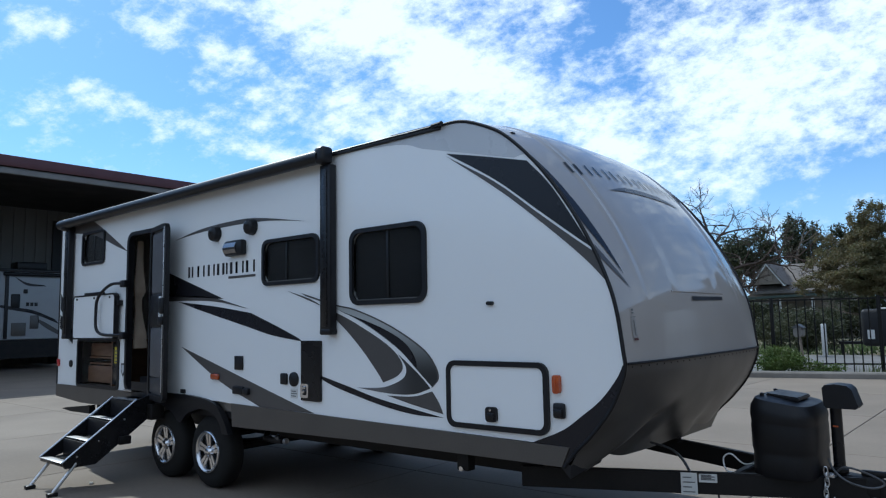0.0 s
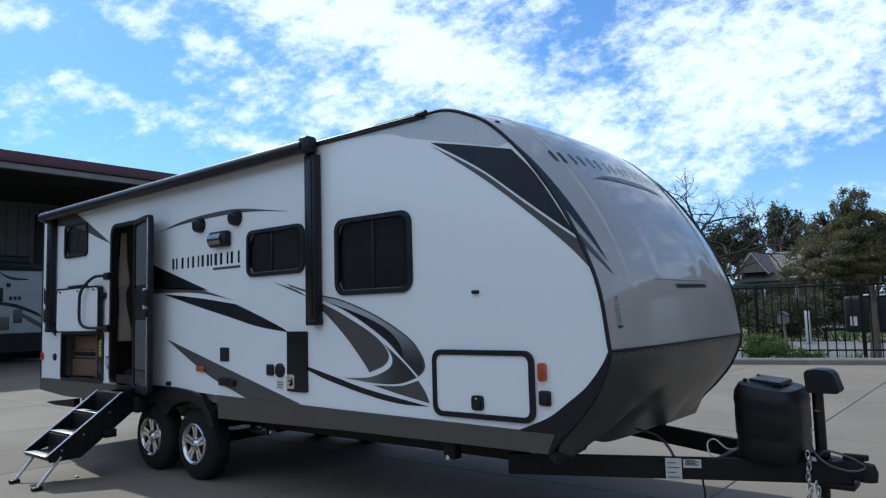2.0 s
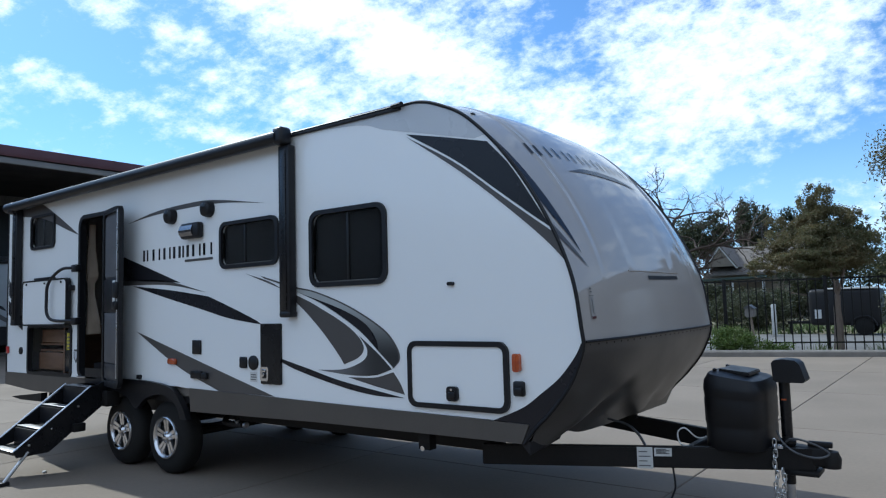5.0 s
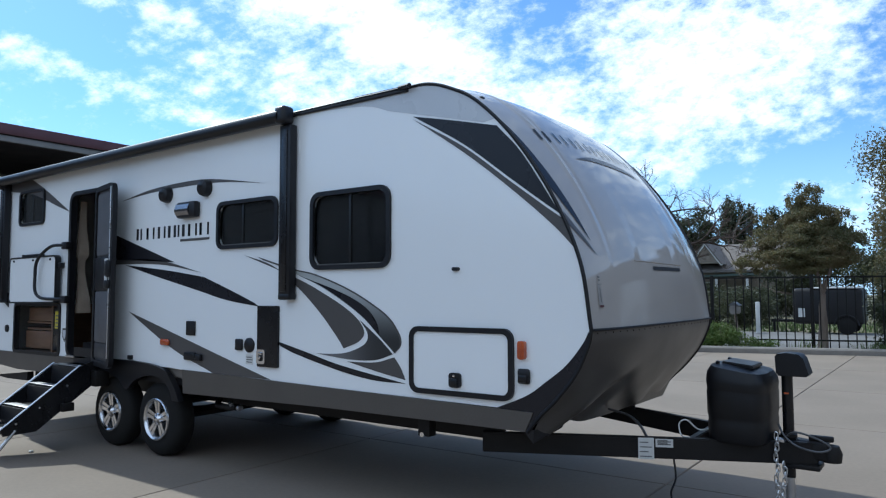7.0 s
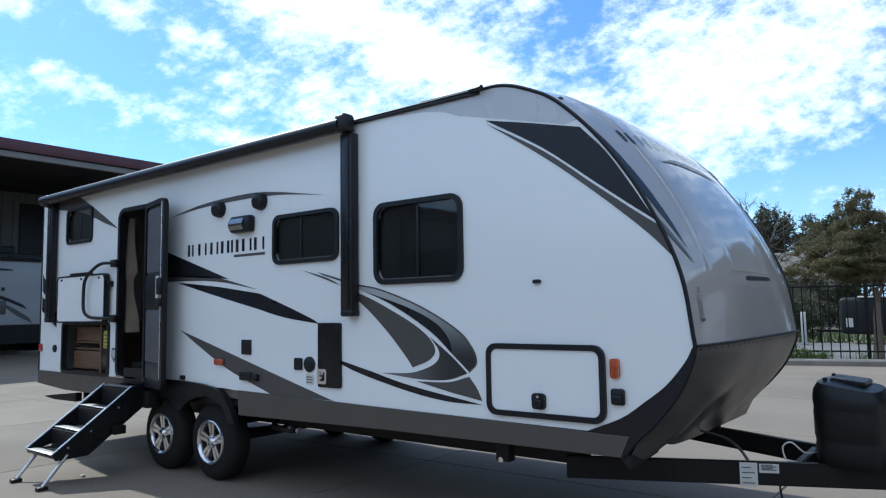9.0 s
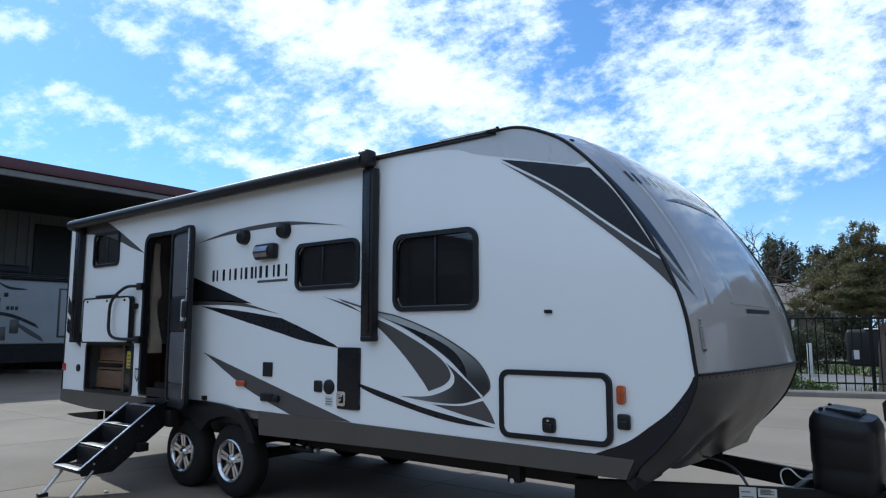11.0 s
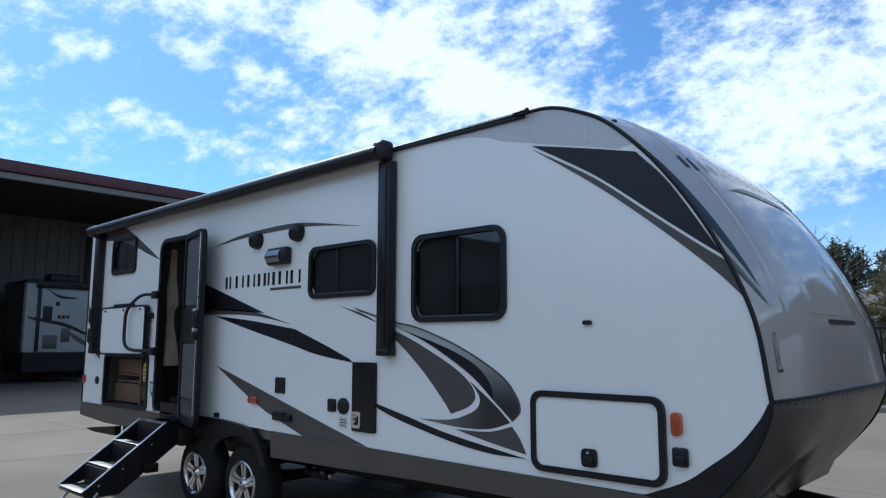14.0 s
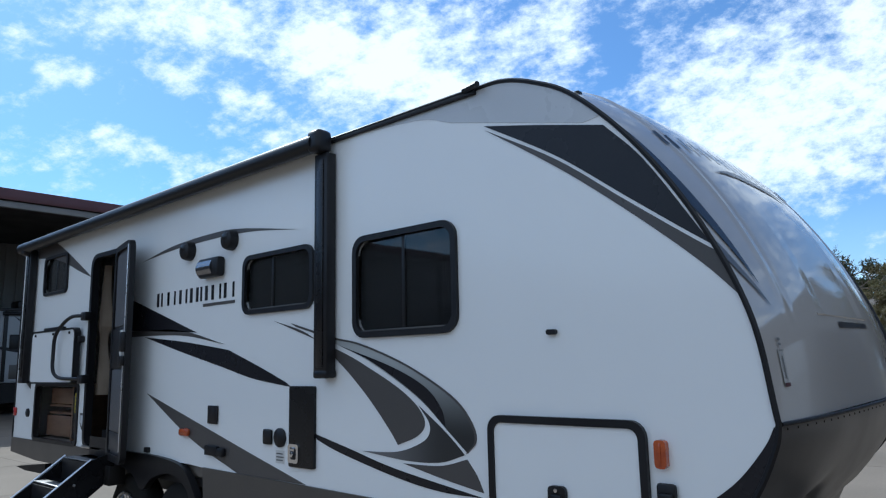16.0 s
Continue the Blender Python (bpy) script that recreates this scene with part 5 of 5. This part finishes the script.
def limbs(base, height, spread, rng, levels=3, r0=0.1, lean=(0, 0), split=3, first=0.45, thin=0.12, keep=0.68, bend=0.12, reach=0.55):
    """A trunk that forks into bent limbs."""
    bm_ = bmesh.new()

    def grow(p, d, ln, r, lev):
        pts, rad = [p], [r]
        q, dd = p.copy(), d.copy()
        for k in range(4):
            dd = (dd + Vector(rng.normal(size=3)) * bend).normalized()
            q = q + dd * ln / 4
            pts.append(q.copy())
            rad.append(r * (1 - thin * (k + 1)))
        rod(pts, r, 7 if lev == 0 else 5, bm_, rad)
        if lev < levels:
            for k in range(split + (rng.random() < 0.4)):
                nd = (dd + Vector(rng.normal(size=3)) * spread + Vector((0, 0, 0.15))).normalized()
                grow(pts[-1] if k < 2 else pts[rng.integers(2, 5)], nd, ln * (reach + 0.25 * rng.random()), rad[-1] * keep, lev + 1)

    grow(Vector(base), Vector((lean[0], lean[1], 1)).normalized(), height * first, r0, 0)
    return bm_


def tree(name, base, trunk_r, trunk_h, centre, radii, nl, count, size, leafmat, label, seed, spread=0.5, levels=2, share=0.34, bend=0.12):
    rng = np.random.default_rng(seed)
    t = thing(name, base, label, "tree", "trees beyond the road" if name == "dark_tree" else "trees along the fence" if name == "roadside_tree" else "")
    part("trunk", limbs(base, trunk_h / 0.45, spread, rng, levels, trunk_r, bend=bend), "bark", t, "grey-brown trunk with forking limbs")
    blobs = lumps(centre, radii, nl, rng, share) if nl else [b for c, r, n, k in centre for b in lumps(c, r, n, rng, k)] + radii
    me = leaf_mass(blobs, count, size, rng)
    me.materials.append(M[leafmat])
    ob = new("crown", me)
    ob.parent = t
    ob.matrix_parent_inverse = t.matrix_basis.inverted()
    return t


SPRAYS = []
_r = np.random.default_rng(58)
for cx, cz, h, n in ((-0.32, 4.05, 0.42, 16), (-0.75, 3.85, 0.32, 10), (0.45, 3.35, 0.40, 12), (-1.45, 3.35, 0.35, 10), (0.75, 2.8, 0.35, 8), (-1.95, 2.75, 0.3, 8)):
    for _ in range(n):
        a_, k_ = _r.uniform(-0.9, 0.9), _r.uniform(0.5, 1.0)
        SPRAYS.append((cx + h * k_ * math.sin(a_), 17.4 + _r.uniform(-0.7, 0.7), cz + h * k_ * math.cos(a_) * 0.9, 0.075, 0.09, 0.13))
CROWN = [((-0.55, 17.4, 2.75), (1.55, 1.3, 0.75), 60, 0.24), ((-0.45, 17.4, 3.45), (0.85, 0.9, 0.65), 30, 0.30), ((-0.35, 17.4, 3.95), (0.42, 0.5, 0.42), 12, 0.34), ((-1.55, 17.3, 2.45), (0.66, 0.7, 0.42), 16, 0.3), ((-0.45, 17.2, 2.35), (1.3, 1.0, 0.42), 40, 0.26), ((0.1, 16.85, 2.6), (0.75, 0.4, 0.55), 30, 0.3), ((0.55, 17.3, 2.7), (0.5, 0.6, 0.5), 16, 0.3), ((-2.0, 17.3, 2.3), (0.5, 0.6, 0.35), 12, 0.3), ((-1.25, 17.4, 3.05), (0.7, 0.7, 0.5), 18, 0.3)]
tree("street_tree", (-0.15, 17.4, 0), 0.14, 1.5, CROWN, SPRAYS, 0, 62000, 0.036, "leaf", "olive-green street tree with a dense uneven crown", 3, spread=0.33, levels=1, bend=0.03)
tree("roadside_tree", (2.3, 19.6, 0), 0.16, 2.0, (2.2, 19.6, 3.7), (1.75, 1.6, 3.5), 90, 34000, 0.055, "leaf", "tall leafy tree beyond the fence", 4, share=0.27)
tree("dark_tree", (-11.3, 57.5, 0), 0.3, 4.5, (-11.3, 57.5, 7.3), (1.8, 1.6, 3.3), 26, 6000, 0.16, "leaf_dark", "dark evergreen behind the house", 5)
tree("dark_tree", (-17.0, 59, 0), 0.25, 3.8, (-17.0, 59, 6.5), (3.0, 1.8, 2.0), 26, 5000, 0.16, "leaf_dark", "dark leafy tree beside the house", 6)
tree("dark_tree", (-5.5, 58, 0), 0.25, 4.0, (-5.5, 58, 5.6), (3.4, 2.0, 2.1), 26, 5000, 0.17, "leaf_dark", "dark leafy tree behind the house", 7)
tree("dark_tree", (-17.5, 56, 0), 0.25, 3.5, (-17.5, 56, 4.0), (3.2, 2.0, 2.2), 26, 4000, 0.18, "leaf_dark", "dark leafy tree in the distance", 8)
tree("dark_tree", (4.5, 52, 0), 0.25, 4.0, (4.5, 52, 4.5), (4.0, 2.0, 2.6), 26, 4000, 0.18, "leaf_dark", "dark leafy tree in the distance", 9)
tree("dark_tree", (-3.2, 37.0, 0), 0.15, 2.0, (-3.2, 37.0, 2.3), (2.2, 1.3, 1.8), 22, 6000, 0.10, "leaf_dark", "dark leafy garden tree", 10)
tree("dark_tree", (1.6, 36.0, 0), 0.15, 2.0, (1.6, 36.0, 3.1), (3.0, 1.4, 2.7), 30, 12000, 0.10, "leaf_dark", "dark leafy garden tree", 11)
tree("dark_tree", (-0.2, 41.0, 0), 0.2, 2.2, (0.2, 41.0, 2.9), (2.2, 1.4, 1.3), 26, 6000, 0.11, "leaf_dark", "dark leafy garden tree", 14)
tree("dark_tree", (-15.5, 60, 0), 0.25, 3.8, (-15.5, 60, 7.0), (2.8, 1.8, 2.6), 30, 6000, 0.15, "leaf_dark", "dark leafy tree behind the house", 12)
tree("dark_tree", (-8.2, 61, 0), 0.25, 3.8, (-8.2, 61, 6.8), (2.6, 1.8, 2.4), 30, 6000, 0.15, "leaf_dark", "dark leafy tree behind the house", 13)
rng = np.random.default_rng(21)
bare = thing("bare_tree", (-12.9, 33.5, 0), "leafless tree with twisting bare twigs", "tree")
part("trunk", limbs((-12.9, 33.5, 0), 14.0, 0.60, rng, 6, 0.16, split=3, first=0.34, thin=0.06, keep=0.79, bend=0.22, reach=0.50), "bark_dry", bare)


def shrub(at, radii, count, size, seed, label, mat_="leaf_shrub", nl=16):
    rng_ = np.random.default_rng(seed)
    t = thing("shrub", at, label, "shrub")
    me = leaf_mass(lumps((at[0], at[1], at[2] + radii[2] * 0.75), radii, nl, rng_, 0.5), count, size, rng_, 0)
    me.materials.append(M[mat_])
    ob = new("foliage", me)
    ob.parent = t
    ob.matrix_parent_inverse = t.matrix_basis.inverted()
    part("stem", limbs(at, radii[2] * 1.6, 0.7, rng_, 2, 0.02), "bark", t)


p = along(-1.55, 0.58)
shrub((p.x, p.y, 0), (0.68, 0.22, 0.46), 6000, 0.035, 31, "bright green low shrub behind the kerb")
p = along(-0.75, 0.56)
shrub((p.x, p.y, 0), (0.5, 0.18, 0.24), 2000, 0.03, 32, "small bright green shrub behind the kerb")
p = along(2.6, 1.6)
shrub((p.x, p.y, 0), (0.6, 0.6, 0.75), 3500, 0.05, 33, "dark green shrub beside the fence", "leaf_dark")
shrub((1.9, 18.9, 0), (0.95, 0.7, 1.5), 9000, 0.05, 41, "tall dark shrub under the roadside tree", "leaf_dark", 24)
shrub((-4.2, 27.6, 0), (1.25, 1.0, 1.05), 6000, 0.06, 34, "rounded dark green bush in the front garden", "leaf_dark")
shrub((-6.4, 33.0, 0), (1.8, 1.2, 1.1), 5000, 0.08, 35, "dark garden bush by the house", "leaf_dark")
shrub((-11.2, 44.5, 0), (2.4, 1.2, 1.5), 8000, 0.10, 36, "dark hedge in front of the porch", "leaf_dark", 22)
shrub((1.2, 42.5, 0), (3.2, 1.2, 1.2), 5000, 0.10, 39, "dark hedge along the far verge", "leaf_dark", 22)
shrub((-14.4, 55.0, 0), (2.6, 1.2, 2.0), 7000, 0.10, 38, "dark hedge beside the porch", "leaf_dark", 22)
shrub((-5.6, 42.0, 0), (2.4, 1.2, 1.5), 5000, 0.10, 37, "dark hedge in front of the house", "leaf_dark", 22)

# ---- house across the road ----
HX, HY = -11.55, 49.0
house = thing("house", (HX + 3, HY + 3, 0), "small grey-beige bungalow with a shingled roof", "house")
part("wall", box(HX - 1.4, HX + 5, HY + 0.3, HY + 6, 0, 3.3), "house_wall", house)
for z in np.arange(0.2, 3.2, 0.2):
    part("clapboard", box(HX - 1.42, HX + 5, HY + 0.27, HY + 0.30, z, z + 0.17), "house_wall", house)
rings = [[(x, y, z) for y, z in ((HY - 0.2, 3.2), (HY + 3.1, 5.25), (HY + 6.4, 3.2), (HY + 6.4, 3.05), (HY + 3.1, 5.08), (HY - 0.2, 3.05))] for x in (HX - 1.0, HX + 5.4)]
part("roof", ring_loft(rings), "shingle", house, "brown-grey shingled roof")
gb = part("gable", slab([(HX - 1.0, 3.7), (HX + 1.0, 3.7), (HX, 5.12)], HY - 0.55, HY + 0.2), "house_wall", house, "front gable")
for sx in (-1, 1):
    part("bargeboard", slab([(HX, 5.26), (HX + sx * 1.22, 3.60), (HX + sx * 1.10, 3.50), (HX, 5.04)], HY - 0.72, HY - 0.56), "house_trim", gb)
rings = [[(x, y, z) for x, z in ((HX - 1.22, 3.63), (HX, 5.30), (HX + 1.22, 3.63), (HX + 1.12, 3.60), (HX, 5.14), (HX - 1.12, 3.60))] for y in (HY - 0.73, HY + 3.0)]
part("gable_roof", ring_loft(rings), "shingle", gb)
part("vent", box(HX - 0.3, HX + 0.3, HY - 0.60, HY - 0.56, 3.9, 4.45), "house_wall", gb)
part("porch_roof", slab([(HX - 3.2, 2.55), (HX + 3.4, 2.75), (HX + 3.4, 2.9), (HX - 3.2, 2.7)], HY - 2.6, HY - 0.2), "porch", house, "dull green porch roof")
for x in (-3.0, -1.0, 1.2, 3.2):
    part("porch_post", box(HX + x - 0.07, HX + x + 0.07, HY - 2.5, HY - 2.36, 0, 2.6), "house_trim", house)
for x in (-0.9,):
    wd = part("window", box(HX + x, HX + x + 1.1, HY + 0.2, HY + 0.29, 1.1, 2.3), "glass", house)
    part("window_frame", band([(HX + x - 0.08, 1.02), (HX + x + 1.18, 1.02), (HX + x + 1.18, 2.38), (HX + x - 0.08, 2.38)], [(HX + x, 1.1), (HX + x + 1.1, 1.1), (HX + x + 1.1, 2.3), (HX + x, 2.3)], HY + 0.16, HY + 0.30), "house_trim", wd)
an = thing("roof_aerial", (-9.0, 50, 5.0), "thin metal roof aerial on a pole", "aerial")
part("pole", rod([(-9.0, 50, 4.2), (-9.0, 50, 7.0)], 0.025, 6), "wire", an)
for k in range(6):
    part("element", rod([(-9.7 + k * 0.25, 49.6, 6.2 + k * 0.14), (-9.5 + k * 0.25, 50.4, 6.25 + k * 0.14)], 0.012, 5), "wire", an)
part("boom", rod([(-9.9, 50, 6.1), (-8.2, 50, 7.05)], 0.015, 5), "wire", an)

# ---- by the road ----
ct = thing("cargo_trailer", (-0.9, 26.5, 0), "dark small cargo trailer with a pale roof edge", "trailer")
part("body", box(-2.2, 0.12, 25.6, 27.4, 0.36, 1.70, 0.14, seg=3), "van", ct)
part("roof_edge", box(-1.6, 0.0, 25.58, 27.42, 1.68, 1.74, 0.03), "pale_paint", ct)
part("panel", box(-2.0, -1.78, 25.57, 25.6, 0.62, 0.95), "pale_paint", ct)
for x in (-0.42,):
    w_ = part("wheel", lathe([(0.0, 0.0), (0.18, 0.0), (0.2, 0.01), (0.30, 0.01), (0.31, 0.06), (0.31, 0.18), (0.0, 0.18)], (x, 25.5, 0.31), "y", 24), "tyre", ct)
    part("fender", rod([(x + 0.4 * math.cos(t), 25.52, 0.33 + 0.38 * math.sin(t)) for t in (math.pi * k / 10 for k in range(11))], 0.03, 6), "van", ct)
part("wheel", lathe([(0.0, 0.0), (0.30, 0.0), (0.31, 0.06), (0.31, 0.18), (0.0, 0.18)], (-0.42, 27.3, 0.31), "y", 20), "tyre", ct)
part("tongue", box(-3.1, -2.25, 26.4, 26.6, 0.4, 0.5), "frame_black", ct)
part("stand", box(-3.05, -2.97, 26.46, 26.54, 0.0, 0.42), "frame_black", ct)
wp = thing("white_post", (-3.34, 25.2, 0), "short weathered white timber post", "post")
part("shaft", box(-3.42, -3.26, 25.13, 25.27, -0.03, 1.19, 0.02), "pale_paint", wp)
mb = thing("mailbox", (-4.08, 24.9, 0), "grey mailbox on a leaning post", "mailbox")
part("post", rod([(-4.02, 24.9, -0.03), (-4.1, 24.9, 0.72)], 0.045, 8), "bark", mb)
part("box", slab(rounded(-4.25, -3.95, 0.72, 1.06, 0.10), 24.65, 25.15), "kerb", mb)
part("cap", slab([(-4.3, 1.05), (-3.9, 1.05), (-4.1, 1.2)], 24.62, 25.18), "wire", mb)

sc = thing("paper_scrap", (-4.6, -0.55, 0), "tiny crumpled white paper scrap on the concrete", "litter")
bm = box(-4.62, -4.58, -0.57, -0.54, 0.001, 0.018, 0.006)
for v_ in bm.verts:
    v_.co += Vector((noise.random(), noise.random(), noise.random() * 0.3)) * 0.01
part("crumple", bm, "paper", sc)

# ---- grass and weeds ----
rng = np.random.default_rng(77)
verts, faces = [], []
for _ in range(9000):
    s, o = rng.uniform(-25, 25), rng.uniform(11.1, 21)
    b = along(s, o, -0.03)
    a = rng.uniform(0, 6.28)
    h, w_ = rng.uniform(0.08, 0.28), rng.uniform(0.02, 0.05)
    i = len(verts)
    verts += [(b.x - w_ * math.cos(a), b.y - w_ * math.sin(a), b.z), (b.x + w_ * math.cos(a), b.y + w_ * math.sin(a), b.z), (b.x + rng.normal() * 0.05, b.y + rng.normal() * 0.05, b.z + h)]
    faces.append((i, i + 1, i + 2))
me = bpy.data.meshes.new("grass")
me.from_pydata(verts, [], faces)
me.materials.append(M["grass"])
tagged(new("grass", me), "patchy green grass beyond the road", "grass", kind="stuff")
verts, faces = [], []
for cx in (0.35, 1.7, 2.2):
    for _ in range(60):
        b = along(cx + rng.normal() * 0.18, 0.5 + rng.normal() * 0.08, 0.0)
        a, h = rng.uniform(0, 6.28), rng.uniform(0.15, 0.42)
        i = len(verts)
        verts += [(b.x - 0.012 * math.cos(a), b.y - 0.012 * math.sin(a), 0), (b.x + 0.012 * math.cos(a), b.y + 0.012 * math.sin(a), 0), (b.x + rng.normal() * 0.12, b.y + rng.normal() * 0.12, h)]
        faces.append((i, i + 1, i + 2))
me = bpy.data.meshes.new("weeds")
me.from_pydata(verts, [], faces)
me.materials.append(M["grass"])
tagged(new("weeds", me), "thin weeds growing behind the kerb", "weeds", kind="stuff")

# ---- concrete yard, slab by slab ----
yard = thing("pavement", (0, 0, 0), "sunlit concrete yard of large square slabs", "pavement", kind="structure")
base = bmesh.new()
base.faces.new([base.verts.new(q) for q in ((-40, -40, -0.016), (30, -40, -0.016), (30, 24.1, -0.016), (-40, 4.4, -0.016))])
part("bed", base, "kerb", yard, "dark joint filler between slabs")
SX, SY = 3.1, 3.4
JX, JY = 0.75, 8.6
shared = None
for i in range(-12, 8):
    for j in range(-8, 5):
        cx, cy = JX + (i + 0.5) * SX, JY + (j + 0.5) * SY - SY
        s = (Vector((cx, cy, 0)) - FENCE_AT).dot(FENCE_ACROSS)
        if s > 1.9:
            continue
        if shared is None:
            bm = box(-SX / 2 + 0.005, SX / 2 - 0.005, -SY / 2 + 0.005, SY / 2 - 0.005, -0.016, 0.0)
            bmesh.ops.bevel(bm, geom=[e for e in bm.edges if all(v_.co.z > -0.01 for v_ in e.verts)], offset=0.006, segments=1, affect="EDGES")
            first = part("slab", bm, "concrete", yard)
            shared = first.data
            ob = first
        else:
            ob = new("slab", shared)
            ob.parent = yard
        ob.location = (cx, cy, 0)
